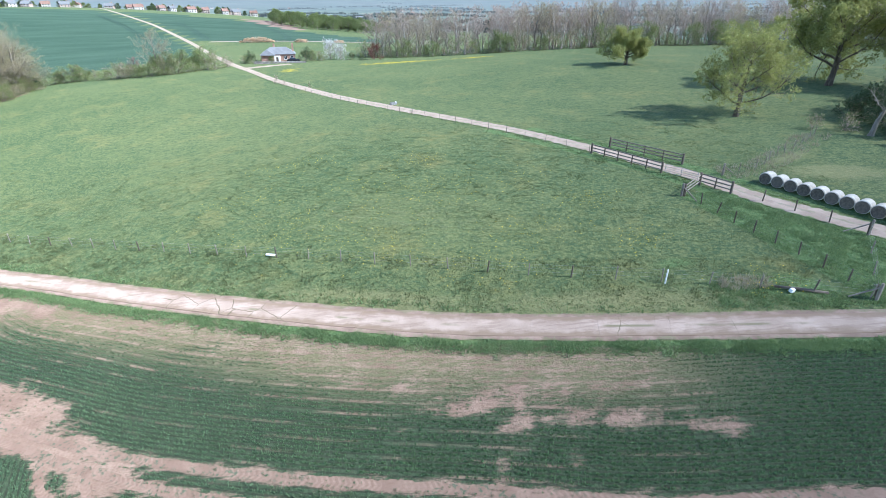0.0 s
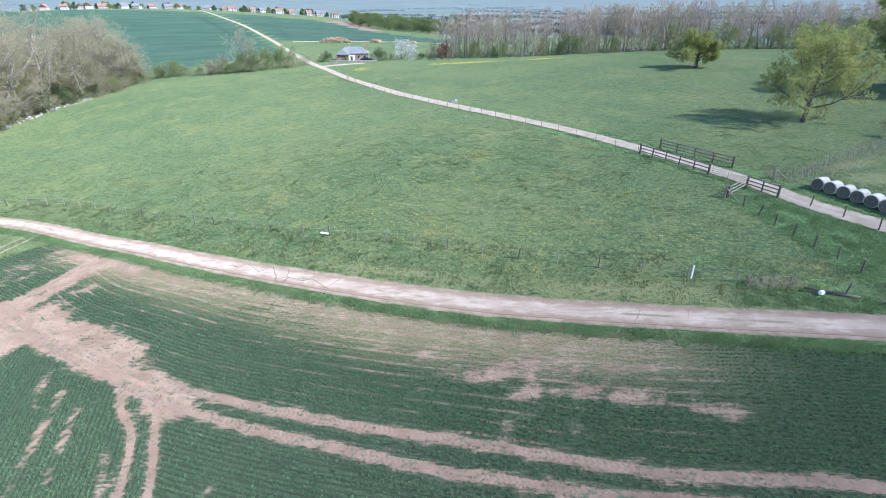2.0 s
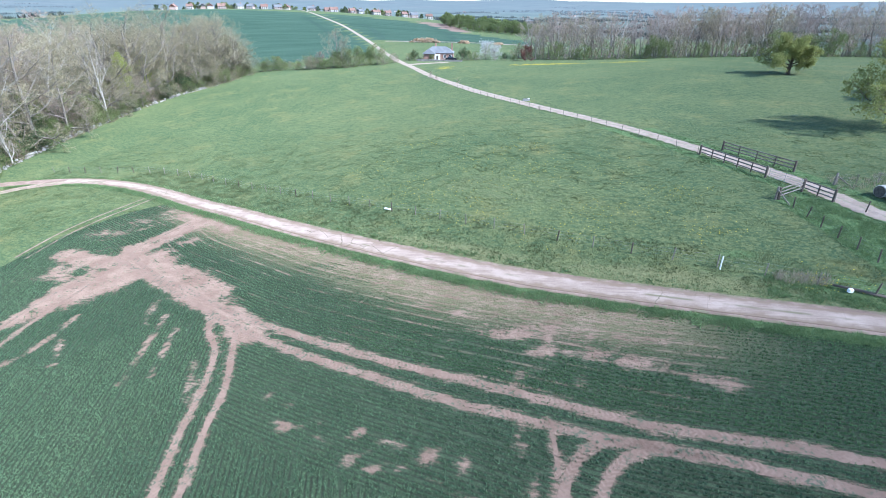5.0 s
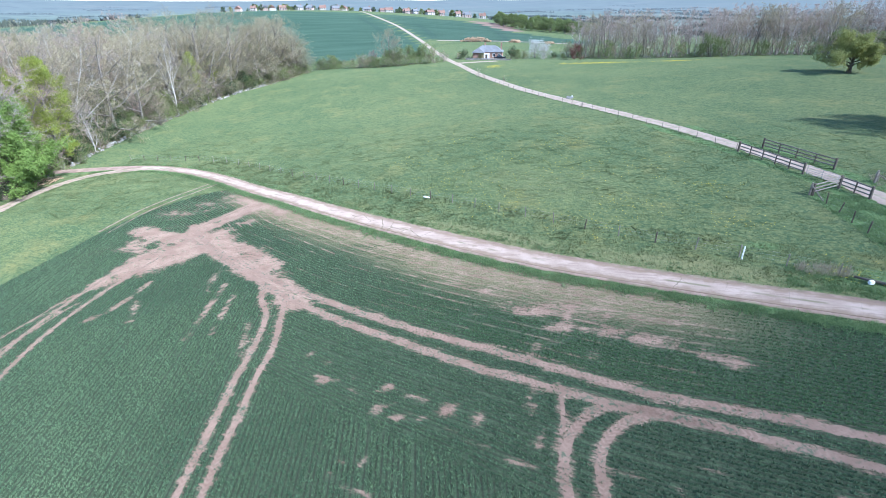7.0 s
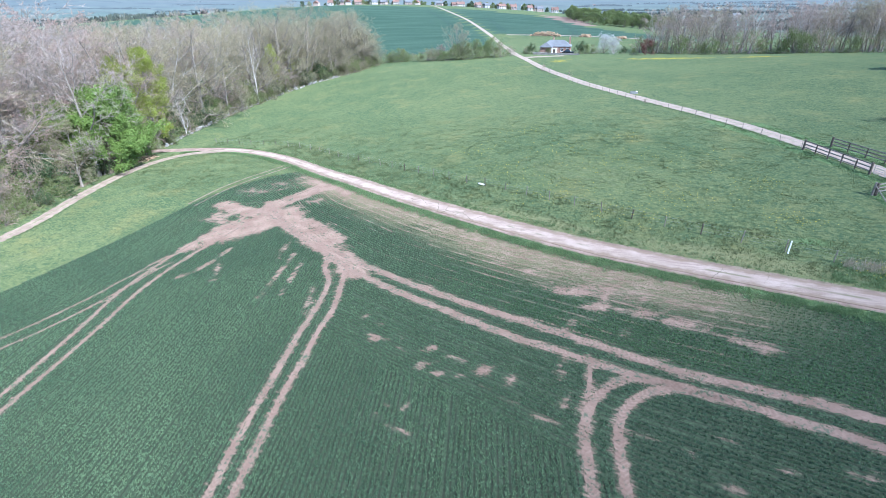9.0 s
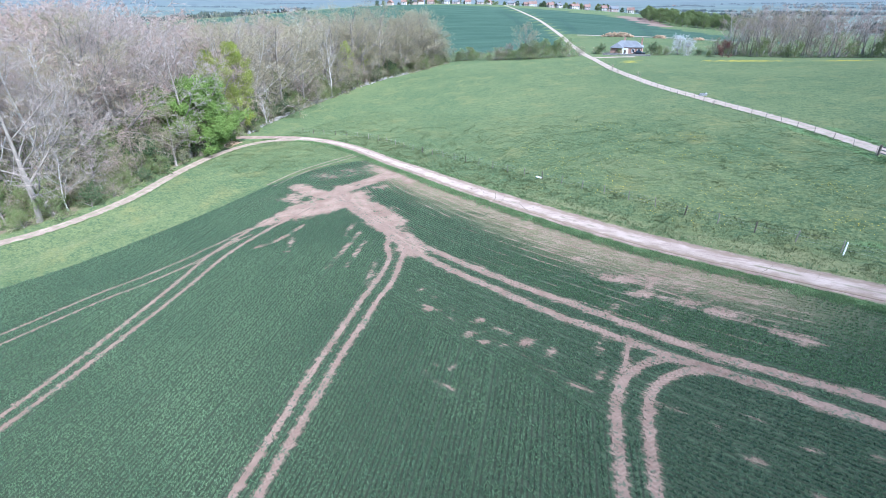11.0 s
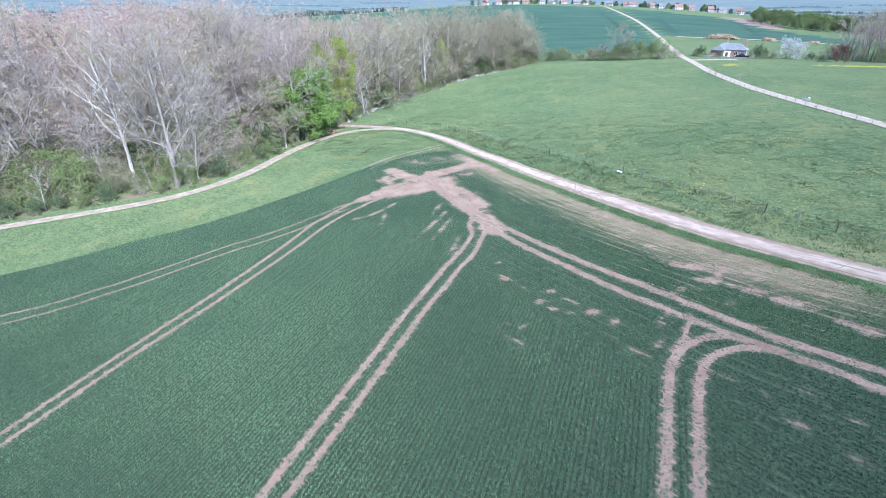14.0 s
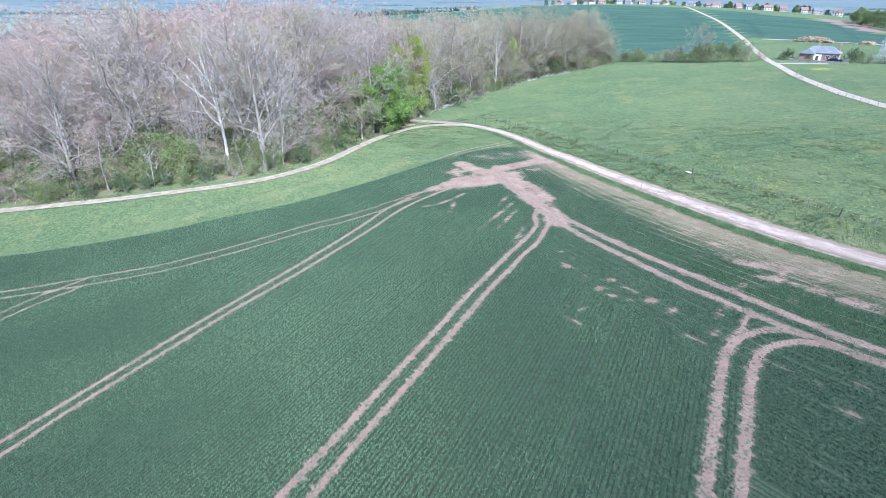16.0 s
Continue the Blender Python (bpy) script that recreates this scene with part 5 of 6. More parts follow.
# ---- fences, gates and bales ----
def post_mesh(height, thick, material, round_top=True):
    geo = Geo()
    geo.tube([Vector((0, 0, -0.3)), Vector((0, 0, height * 0.5)), Vector((0.01, 0, height - 0.03)), Vector((0.01, 0, height))], [thick, thick, thick * 0.95, thick * 0.6], 7)
    return geo.mesh("post", material)


def put(name, me, parent, x, y, z, rx=0, ry=0, rz=0, label=""):
    """A mesh under a thing whose base stands unturned, at a place in the world."""
    ob = part(name, me, None, parent, label)
    o = parent.matrix_basis.translation
    ob.matrix_basis = pose(x - o.x, y - o.y, z - o.z, rx, ry, rz)
    return ob


def along(points, spacing):
    line = smooth_line(points, 0.2) if len(points) > 2 else np.array([np.array(points[0]) + (np.array(points[1]) - np.array(points[0])) * t for t in np.linspace(0, 1, 60)])
    span = np.r_[0, np.cumsum(np.hypot(*np.diff(line, axis=0).T))]
    n = max(2, int(round(span[-1] / spacing)) + 1)
    s = np.linspace(0, span[-1], n)
    return np.stack([np.interp(s, span, line[:, 0]), np.interp(s, span, line[:, 1])], -1)


fence_rng = np.random.default_rng(21)
SHORT_POST = post_mesh(0.95, 0.035, OLD_WOOD)
THIN_POST, PALE_POST, DARK_POST, THICK_POST = post_mesh(1.15, 0.045, OLD_WOOD), post_mesh(1.2, 0.06, WHITE), post_mesh(1.15, 0.06, DARK_WOOD), post_mesh(1.35, 0.11, OLD_WOOD)


def wire_fence(points, spacing, posts, label, heights=(0.35, 0.7, 1.02), lean=4.0):
    spots = along(points, spacing)
    root = base("wire_fence", *spots[0], label, "fence")
    o = root.matrix_basis.translation
    for i, (x, y) in enumerate(spots):
        put("post", posts[fence_rng.integers(len(posts))], root, x, y, at(x, y), fence_rng.normal() * lean, fence_rng.normal() * lean, fence_rng.uniform(0, 360))
    for h in heights:
        geo = Geo()
        geo.tube([Vector((x, y, at(x, y) + h)) - o for x, y in spots], [0.004] * len(spots), 3)
        part("wire", geo, WIRE, root)
    return root


wire_fence([(-88, 55.5), (-80.5, 56.2), (-74, 57), (-66, 57.5), (-58, 56.2), (-48, 53), (-41, 50.8), (-33, 48), (-22, 44.5), (-12, 41.6), (-1.5, 38.4), (7.6, 36), (17.2, 33.9), (24.4, 32.0), (29.8, 30.2)],
           3.4, (THIN_POST, THIN_POST, THIN_POST, DARK_POST), "sagging wire fence on thin weathered posts along a pasture")
wire_fence([(24.0, 47.4), (24.9, 45.2), (26.3, 40.8), (28.6, 35.4), (29.6, 32.2), (30.1, 30.2)], 2.1, (DARK_POST,), "wire fence on dark posts round a weedy corner")
wire_fence([(30.2, 30.2), (32.0, 33.0), (35.2, 38.1)], 3.0, (THIN_POST,), "wire fence on grey posts beside a lane")
wire_fence([(28.7, 47.6), (30.0, 46.1), (31.8, 43.7), (33.5, 41.1), (35.3, 38.3)], 2.9, (DARK_POST,), "dark fence posts with wire beside a lane")
wire_fence([(18.2, 61.8), (13.5, 67.4), (6.7, 75.3), (-1.5, 84.0), (-11.5, 95.2), (-25, 112), (-36, 127)], 3.6, (SHORT_POST,), "low wire fence on thin posts along a lane")
wire_fence([(30.4, 52.7), (32.1, 53.3), (34.9, 54.0), (38, 57), (44.2, 61.6), (48.4, 65.6)], 2.0, (THIN_POST,), "leaning wire fence among dead weeds", lean=9)
wire_fence([(-27, 196), (-8, 187), (20, 183), (60, 187), (108, 185)], 4.0, (DARK_POST,), "dark fence along the foot of a shelter belt", (0.3, 0.6, 0.9))
marker = base("marker_post", 17.0, 33.7, "white-painted fence post standing in a wire fence", "post")
part("post", PALE_POST, None, marker)

RAIL_RISE = (0.38, 0.75, 1.12)


def rail_fence(a, b, bays, label):
    """A post-and-rail fence between two plan points."""
    root = base("rail_fence", *a, label, "fence")
    spots = [np.array(a) + (np.array(b) - np.array(a)) * i / bays for i in range(bays + 1)]
    turn = math.degrees(math.atan2(b[1] - a[1], b[0] - a[0]))
    for i, (x, y) in enumerate(spots):
        put("post", RAIL_END if i in (0, bays) else RAIL_POST, root, x, y, at(x, y), rz=turn)
    for (x0, y0), (x1, y1) in zip(spots, spots[1:]):
        z0, z1 = at(x0, y0), at(x1, y1)
        reach = math.hypot(x1 - x0, y1 - y0)
        geo = Geo()
        geo.box((reach - 0.02, 0.05, 0.12), cut=0.01)
        me = geo.mesh("rail", OLD_WOOD)
        for h in RAIL_RISE:
            put("rail", me, root, (x0 + x1) / 2, (y0 + y1) / 2, (z0 + z1) / 2 + h, 0, -math.degrees(math.atan2(z1 - z0, reach)), turn)
    return root


geo = Geo()
geo.box((0.12, 0.12, 1.5), Matrix.Translation((0, 0, 0.42)), cut=0.02)
RAIL_POST = geo.mesh("post", DARK_WOOD)
geo = Geo()
geo.box((0.2, 0.2, 1.7), Matrix.Translation((0, 0, 0.45)), cut=0.03)
RAIL_END = geo.mesh("post", DARK_WOOD)
rail_fence((18.4, 61.6), (24.1, 53.9), 5, "dark three-rail wooden fence beside a lane")
rail_fence((26.7, 50.3), (28.6, 47.6), 2, "short three-rail wooden fence beside a lane gate")
rail_fence((21.3, 63.8), (27.4, 56.3), 4, "dark three-rail wooden fence across a lane")
rail_fence((26.6, 50.1), (23.9, 47.5), 1, "grey wooden corner fence with a bracing rail")

gate = base("metal_gate", 24.3, 53.6, "thin grey tubular metal field gate, closed", "gate", math.degrees(math.atan2(-3.1, 2.3)))
for h in (0.25, 0.45, 0.65, 0.88, 1.12):
    geo = Geo()
    geo.tube([Vector((0.05, 0, h)), Vector((3.75, 0, h))], [0.02, 0.02], 6)
    part("bar", geo, WIRE, gate)
for x in (0.05, 1.9, 3.75):
    geo = Geo()
    geo.tube([Vector((x, 0, 0.22)), Vector((x, 0, 1.15))], [0.022, 0.022], 6)
    part("upright", geo, WIRE, gate)

for x, y, braces in ((30.1, 52.4, ((1.3, 0.3),)), (30.1, 30.0, ((-1.6, 0.5), (0.9, 1.5))), (35.4, 38.3, ((-1.7, 0.6),)), (23.7, 47.5, ((0.9, -1.5),))):
    strainer = base("strainer_post", x, y, "thick weathered corner post with a slanting brace", "post")
    part("post", THICK_POST, None, strainer)
    for dx, dy in braces:
        geo = Geo()
        geo.tube([Vector((0, 0, 1.05)), Vector((dx, dy, at(x + dx, y + dy) - at(x, y) + 0.1))], [0.055, 0.055], 6)
        part("brace", geo, OLD_WOOD, strainer)

geo = Geo()
geo.tube([Vector((-1.7, 0.5, 0.12)), Vector((0, 0.05, 0.14)), Vector((1.6, -0.45, 0.12))], [0.10, 0.115, 0.10], 8)
fallen = tagged(new("fallen_pole", geo.mesh("fallen_pole", DARK_WOOD, True)), "dark fallen pole lying in rank grass", "pole")
fallen.matrix_basis = pose(25.9, 31.5, at(25.9, 31.5) + 0.06)
geo = Geo()
geo.box((0.36, 0.26, 0.30), cut=0.04)
tub = tagged(new("plastic_tub", geo.mesh("plastic_tub", WHITE)), "small white plastic tub beside a fallen pole", "tub")
tub.matrix_basis = pose(25.15, 31.45, at(25.15, 31.45) + 0.24, 8, 5, 20)
geo = Geo()
geo.box((0.95, 0.30, 0.07), cut=0.02)
scrap = tagged(new("white_board", geo.mesh("white_board", WHITE)), "white board lying in pasture grass by a fence", "board")
scrap.matrix_basis = pose(-16.6, 43.2, at(-16.6, 43.2) + 0.10, 6, 0, -12)
trough = base("water_trough", -9.4, 98.0, "pale water trough beside the lane", "trough", 25)
trough.scale = (0.7, 0.7, 0.75)
geo = Geo()
for size, m in (((1.9, 0.06, 0.55), (0, 0.4, 0.3)), ((1.9, 0.06, 0.55), (0, -0.4, 0.3)), ((0.06, 0.8, 0.55), (0.92, 0, 0.3)), ((0.06, 0.8, 0.55), (-0.92, 0, 0.3)), ((1.86, 0.8, 0.06), (0, 0, 0.12))):
    geo.box(size, Matrix.Translation(m), cut=0.01)
part("tank", geo, WIRE, trough)
geo = Geo()
geo.box((0.4, 0.84, 0.14), Matrix.Translation((0.7, 0, 0.62)), cut=0.02)
part("float_cover", geo, WHITE, trough)


def bale_material():
    s = Shade("bleached bale", 0.95).local()
    c = s.mix(s.span(s.noise(1.5, 5), 0.3, 0.7), (0.34, 0.31, 0.27), (0.52, 0.49, 0.44))
    c = s.mix(s.span(s.noise(14, 5, (1, 6, 1)), 0.45, 0.7, 0, 0.5), c, (0.22, 0.19, 0.15))
    c = s.mix(s.span(s.each(), 0, 1, 0, 0.3), c, (0.58, 0.55, 0.50))
    return s.colour(c).bump(s.noise(18, 4, (1, 8, 1)), 0.6, 0.04).mat


BALE = bale_material()
# end faces coloured dark to stand for their shade, away from the sun
SHADED_END = plain("shaded bale end", (0.085, 0.075, 0.062), (0.17, 0.15, 0.125), 4, 0.95, 0.5, 20)
bale_row = along([(33.3, 49.7), (36.3, 44.5), (39.6, 39.0)], 1.27)
for i, (x, y) in enumerate(bale_row):
    bale = base("round_bale", x, y, "grey weathered round straw bale lying in a row", "bale", 31 + fence_rng.normal() * 3, "row of bales")
    geo = Geo()
    ring = [(-0.60, 0.56), (-0.56, 0.62)] + [(-0.5 + 0.1 * k, 0.635 + 0.008 * (k % 2)) for k in range(11)] + [(0.56, 0.62), (0.60, 0.56)]
    sag = fence_rng.uniform(0.95, 1.0)
    geo.tube([Vector((a, 0, 0.6)) for a, _ in ring], [r for _, r in ring], 24, closed=False)
    for v in geo.v:
        v.z = max(0.02, (v.z - 0.6) * sag + 0.6)
    part("wrap", geo, BALE, bale, smooth=False)
    for side in (-1, 1):
        geo = Geo()
        geo.tube([Vector((side * 0.585, 0, 0.6)), Vector((side * 0.60, 0, 0.6)), Vector((side * 0.57, 0, 0.6))][::side], [0.56, 0.5, 0.12][::side] if side > 0 else [0.12, 0.5, 0.56], 20)
        part("bale_end", geo, SHADED_END, bale)

# low pale rubble wall at the wood's corner
STONE = plain("pale rubble", (0.19, 0.172, 0.148), (0.37, 0.35, 0.32), 3, 0.95, 0.5)
stones = []
for i in range(5):
    bm = bmesh.new()
    bmesh.ops.create_icosphere(bm, subdivisions=1, radius=0.5)
    for v in bm.verts:
        v.co *= fence_rng.uniform(0.75, 1.15)
        v.co.z *= 0.65
    geo = Geo()
    geo.take(bm)
    stones.append(geo.mesh("stone", STONE))
wall_line = along([(-98.0, 49.5), (-102.6, 57), (-107.5, 67), (-112.5, 78), (-116, 91), (-119, 104), (-121, 121), (-118.5, 135)], 0.75)
rubble = base("rubble_wall", *wall_line[0], "low tumbled wall of pale stones along a wood", "wall")
for i, (x, y) in enumerate(wall_line):
    if fence_rng.random() < 0.12 + 0.25 * smooth_step(y, 84, 110):
        continue
    for layer in range(2 if fence_rng.random() > 0.4 else 1):
        ob = put("stone", stones[fence_rng.integers(5)], rubble, x + 0.8 + fence_rng.normal() * 0.15, y + fence_rng.normal() * 0.15, at(x, y) + 0.15 + 0.4 * layer, rz=fence_rng.uniform(0, 360))
        ob.scale = [fence_rng.uniform(0.4, 0.95)] * 3

# heap of cut branches at the wood's corner
BRANCH = Geo()
BRANCH.tube([Vector((-0.9, 0, 0)), Vector((0.1, 0.12, 0.05)), Vector((0.9, -0.1, 0))], [0.055, 0.045, 0.02], 5)
BRANCH_MESH = BRANCH.mesh("branch", PALE_WOOD)
heap = base("brush_pile", -90.6, 40.2, "heap of cut reddish-brown branches at a wood's corner", "brush pile", 20)
for i in range(60):
    a, r = fence_rng.uniform(0, 6.28), 2.2 * math.sqrt(fence_rng.random())
    put("branch", BRANCH_MESH, heap, -90.6 + r * math.cos(a), 40.2 + 1.4 * r * math.sin(a), at(-90.6, 40.2) + 0.1 + (1 - r / 2.2) * fence_rng.uniform(0, 0.7), fence_rng.uniform(-20, 20), fence_rng.uniform(-25, 25), fence_rng.uniform(0, 360))

# ---- farmhouse, timber and village ----
BRICK = plain("dull red brick", (0.25, 0.145, 0.110), (0.38, 0.245, 0.19), 0.8, 0.9, 0.3, 6)
SLATE = plain("grey slate", (0.13, 0.135, 0.145), (0.22, 0.225, 0.235), 0.6, 0.8, 0.3, 5)
TILE = plain("red roof tile", (0.20, 0.115, 0.09), (0.31, 0.20, 0.16), 0.5, 0.85, 0.3, 4)
RENDER_WALL = plain("pale render", (0.46, 0.42, 0.38), (0.62, 0.58, 0.53), 0.6, 0.85, 0.1, 5)
PINK_WALL = plain("pinkish render", (0.36, 0.27, 0.23), (0.48, 0.38, 0.33), 0.6, 0.85, 0.1, 5)


def glass_material():
    s = Shade("window glass", 0.08)
    s.colour((0.03, 0.04, 0.05))
    s.surface.inputs["Specular IOR Level"].default_value = 0.6
    return s.mat


GLASS = glass_material()


def roof_geo(w, d, eaves, ridge, hip, over=0.35):
    """A pitched roof with thickness; hip: how far its ends slope in (0 makes gables)."""
    geo = Geo()
    a, b, t = w / 2 + over, d / 2 + over, 0.18
    top = [(-a, -b, eaves), (a, -b, eaves), (a, b, eaves), (-a, b, eaves), (-a + hip, 0, ridge), (a - hip, 0, ridge)]
    geo.v += [Vector(p) for p in top] + [Vector((x, y, z - t)) for x, y, z in top]
    for f in ((0, 1, 5, 4), (2, 3, 4, 5), (1, 2, 5), (3, 0, 4)):
        geo.f.append(f)
        geo.f.append(tuple(i + 6 for i in f)[::-1])
    for i, j in ((0, 1), (1, 2), (2, 3), (3, 0)):
        geo.f.append((j, i, i + 6, j + 6))
    return geo


def wall_geo(w, d, eaves, ridge, gable):
    geo = Geo()
    a, b = w / 2, d / 2
    v = [(-a, -b, -0.5), (a, -b, -0.5), (a, b, -0.5), (-a, b, -0.5), (-a, -b, eaves), (a, -b, eaves), (a, b, eaves), (-a, b, eaves)]
    geo.v += [Vector(p) for p in v]
    geo.f += [(0, 1, 5, 4), (2, 3, 7, 6), (0, 3, 2, 1)]
    if gable:
        geo.v += [Vector((-a, 0, ridge - 0.12)), Vector((a, 0, ridge - 0.12))]
        geo.f += [(3, 0, 4, 8, 7), (1, 2, 6, 9, 5), (4, 5, 9, 8), (6, 7, 8, 9)]
    else:
        geo.f += [(3, 0, 4, 7), (1, 2, 6, 5), (4, 5, 6, 7)]
    return geo


def opening(root, x, z, w, h, y, frame_material=None):
    """A window: frame with a glass pane behind a bar, on the wall at y."""
    win = base("window", 0, 0, "", "")
    for key in ("label", "category"):
        if key in win:
            del win[key]
    win.parent, win.matrix_basis = root, pose(x, y, z)
    geo = Geo()
    for size, m in (((w, 0.1, 0.08), (0, 0, h / 2)), ((w, 0.12, 0.10), (0, 0, -h / 2)), ((0.08, 0.1, h), (-w / 2, 0, 0)), ((0.08, 0.1, h), (w / 2, 0, 0)), ((0.05, 0.08, h), (0, 0, 0))):
        geo.box(size, Matrix.Translation(m))
    part("frame", geo, frame_material or WHITE, win)
    geo = Geo()
    geo.box((w, 0.03, h), Matrix.Translation((0, 0.0, 0)))
    part("pane", geo, GLASS, win)


def chimney(root, x, y, z0, z1, material):
    geo = Geo()
    geo.box((0.7, 0.5, z1 - z0), Matrix.Translation((x, y, (z0 + z1) / 2)), cut=0.02)
    geo.box((0.82, 0.62, 0.16), Matrix.Translation((x, y, z1 - 0.1)), cut=0.02)
    for k in (-0.16, 0.16):
        geo.tube([Vector((x + k, y, z1)), Vector((x + k, y, z1 + 0.3))], [0.11, 0.09], 7)
    part("chimney", geo, material, root)


def dwelling(name, x, y, turn, w, d, eaves, ridge, hip, walls, roof, label, windows, group=""):
    root = base(name, x, y, label, "house", turn, group)
    part("wall", wall_geo(w, d, eaves, ridge, hip < 0.3), walls, root)
    part("roof", roof_geo(w, d, eaves, ridge, hip), roof, root)
    for wx, wz, ww, wh in windows:
        opening(root, wx, wz, ww, wh, -d / 2 - 0.03)
    return root


farm = dwelling("farmhouse", -56.6, 186.0, 15, 12.6, 7.5, 3.0, 5.3, 3.6, BRICK, SLATE, "single-storey brick farmhouse with a hipped slate roof", ((-4.6, 1.6, 1.1, 1.3), (2.6, 1.6, 1.1, 1.3), (5.0, 1.6, 1.1, 1.3)))
farm.scale = (0.85, 0.85, 0.88)
chimney(farm, -1.6, 0.3, 4.2, 6.4, BRICK)
chimney(farm, 5.6, 0.6, 3.2, 6.4, BRICK)
geo = Geo()
geo.box((2.4, 1.6, 2.4), Matrix.Translation((-0.6, -4.5, 1.2)), cut=0.05)
part("porch", geo, WHITE, farm, "white-painted front porch")
geo = Geo()
geo.box((0.9, 0.08, 2.0), Matrix.Translation((-0.6, -5.32, 1.0)), cut=0.01)
part("door", geo, DARK_WOOD, farm)
geo = roof_geo(4.6, 5.0, 2.8, 4.6, 1.9)
wing = part("wing_roof", geo, SLATE, farm)
wing.matrix_basis = pose(-4.2, -3.6, 0.0, rz=90)
wing = part("wing_wall", wall_geo(4.4, 4.8, 2.7, 4.4, False), BRICK, farm)
wing.matrix_basis = pose(-4.2, -3.4, 0.0, rz=90)
garden_wall = base("garden_wall", -54.5, 179.4, "low grey garden wall in front of a farmhouse", "wall", 6)
geo = Geo()
geo.box((17, 0.35, 0.8), Matrix.Translation((0, 0, 0.1)), cut=0.03)
part("wall", geo, STONE, garden_wall)
geo = Geo()
geo.box((17.1, 0.45, 0.1), Matrix.Translation((0, 0, 0.55)), cut=0.02)
part("coping", geo, STONE, garden_wall)

CAR_PAINT = plain("dark car paint", (0.015, 0.017, 0.02), (0.03, 0.032, 0.036), 1, 0.25, 0)
car = base("parked_car", -50.6, 181.6, "dark car parked in front of a farmhouse", "car", 14)
geo = Geo()
bm = bmesh.new()
bmesh.ops.create_cube(bm, size=1)
bmesh.ops.scale(bm, vec=(4.2, 1.75, 0.75), verts=bm.verts)
bmesh.ops.bevel(bm, geom=bm.edges[:], offset=0.18, segments=2, affect="EDGES")
geo.take(bm, Matrix.Translation((0, 0, 0.68)))
part("body", geo, CAR_PAINT, car)
geo = Geo()
bm = bmesh.new()
bmesh.ops.create_cube(bm, size=1)
for v in bm.verts:
    v.co.x *= 2.4 if v.co.z < 0 else 1.5
    v.co.y *= 1.6 if v.co.z < 0 else 1.3
    v.co.z *= 0.55
bmesh.ops.bevel(bm, geom=bm.edges[:], offset=0.06, segments=1, affect="EDGES")
geo.take(bm, Matrix.Translation((-0.2, 0, 1.3)))
part("cabin", geo, GLASS, car)
for wx in (-1.35, 1.35):
    for wy in (-0.82, 0.82):
        geo = Geo()
        geo.tube([Vector((wx, wy - 0.1, 0.32)), Vector((wx, wy + 0.1, 0.32))], [0.32, 0.32], 12)
        part("wheel", geo, DARK_WOOD, car)

# garden trees and shrubs
BLOSSOM_TREE = tree_meshes(151, 5.5, 0.16, dict(SHRUB, kids=(16, 9), angle=(62, 50), twig=0.02), BARK_GREY, TWIG_PALE, (BLOSSOM, 0.26, 4, 0.6, 0.8))
plant("blossom_tree", BLOSSOM_TREE, -39.5, 190.5, "rounded tree covered in white blossom", "tree", 1.0, 0)
plant("blossom_tree", BLOSSOM_TREE, -35.5, 189.0, "rounded tree covered in white blossom", "tree", 0.8, 90)
COPPER = tree_meshes(153, 3.6, 0.12, dict(OAK, kids=(12, 6, 4), low=(0.08, 0.2, 0.15), ratio=(0.8, 0.45, 0.4)), BARK_OAK, TWIG, (LEAF_RED, 0.28, 2, 0.35, 0.9))
plant("copper_shrub", COPPER, -23.5, 184, "low copper-leaved tree beside a fence", "tree", 1.2, 0)
for x, y, s, pick in ((-47.2, 183.6, 1.5, 2), (-45.6, 185, 1.2, 0), (-64.6, 182, 1.2, 2), (-66.4, 181.4, 0.9, 0), (-57.6, 179.8, 0.8, 0), (-43.5, 188, 1.1, 1), (-31.5, 187.5, 0.8, 2), (-28, 187, 0.7, 0),
                      (-61, 180.5, 0.6, 1), (-42, 186, 0.7, 0), (-68, 184, 0.8, 1)):
    plant("garden_bush", DENSE_BUSHES[pick], x, y, BUSH_LABELS[pick], "bush", s * 0.75, x * 53, "bushes round the farmhouse")

# long pile of split timber on the field track
LOG = Geo()
LOG.tube([Vector((-1.1, 0, 0)), Vector((1.1, 0, 0))], [0.17, 0.16], 7)
LOG_MESH = LOG.mesh("split_log", PALE_WOOD)
pile_rng = np.random.default_rng(31)
for cx, cy, n, long, high in ((-92, 270.5, 150, 8.5, 2.0), (-70, 269.5, 40, 2.6, 1.3), (-51, 268.5, 30, 2.0, 0.9)):
    pile = base("timber_pile", cx, cy, "long heap of pale orange split timber", "timber pile", -2)
    for i in range(n):
        u = pile_rng.uniform(-1, 1)
        lift = pile_rng.uniform(0, 1) * high * (1 - abs(u) ** 3)
        ob = part("log", LOG_MESH, None, pile)
        ob.matrix_basis = pose(u * long, pile_rng.normal() * 0.7, lift + 0.1, pile_rng.uniform(-25, 25), pile_rng.uniform(-35, 35), 90 + pile_rng.normal() * 40)

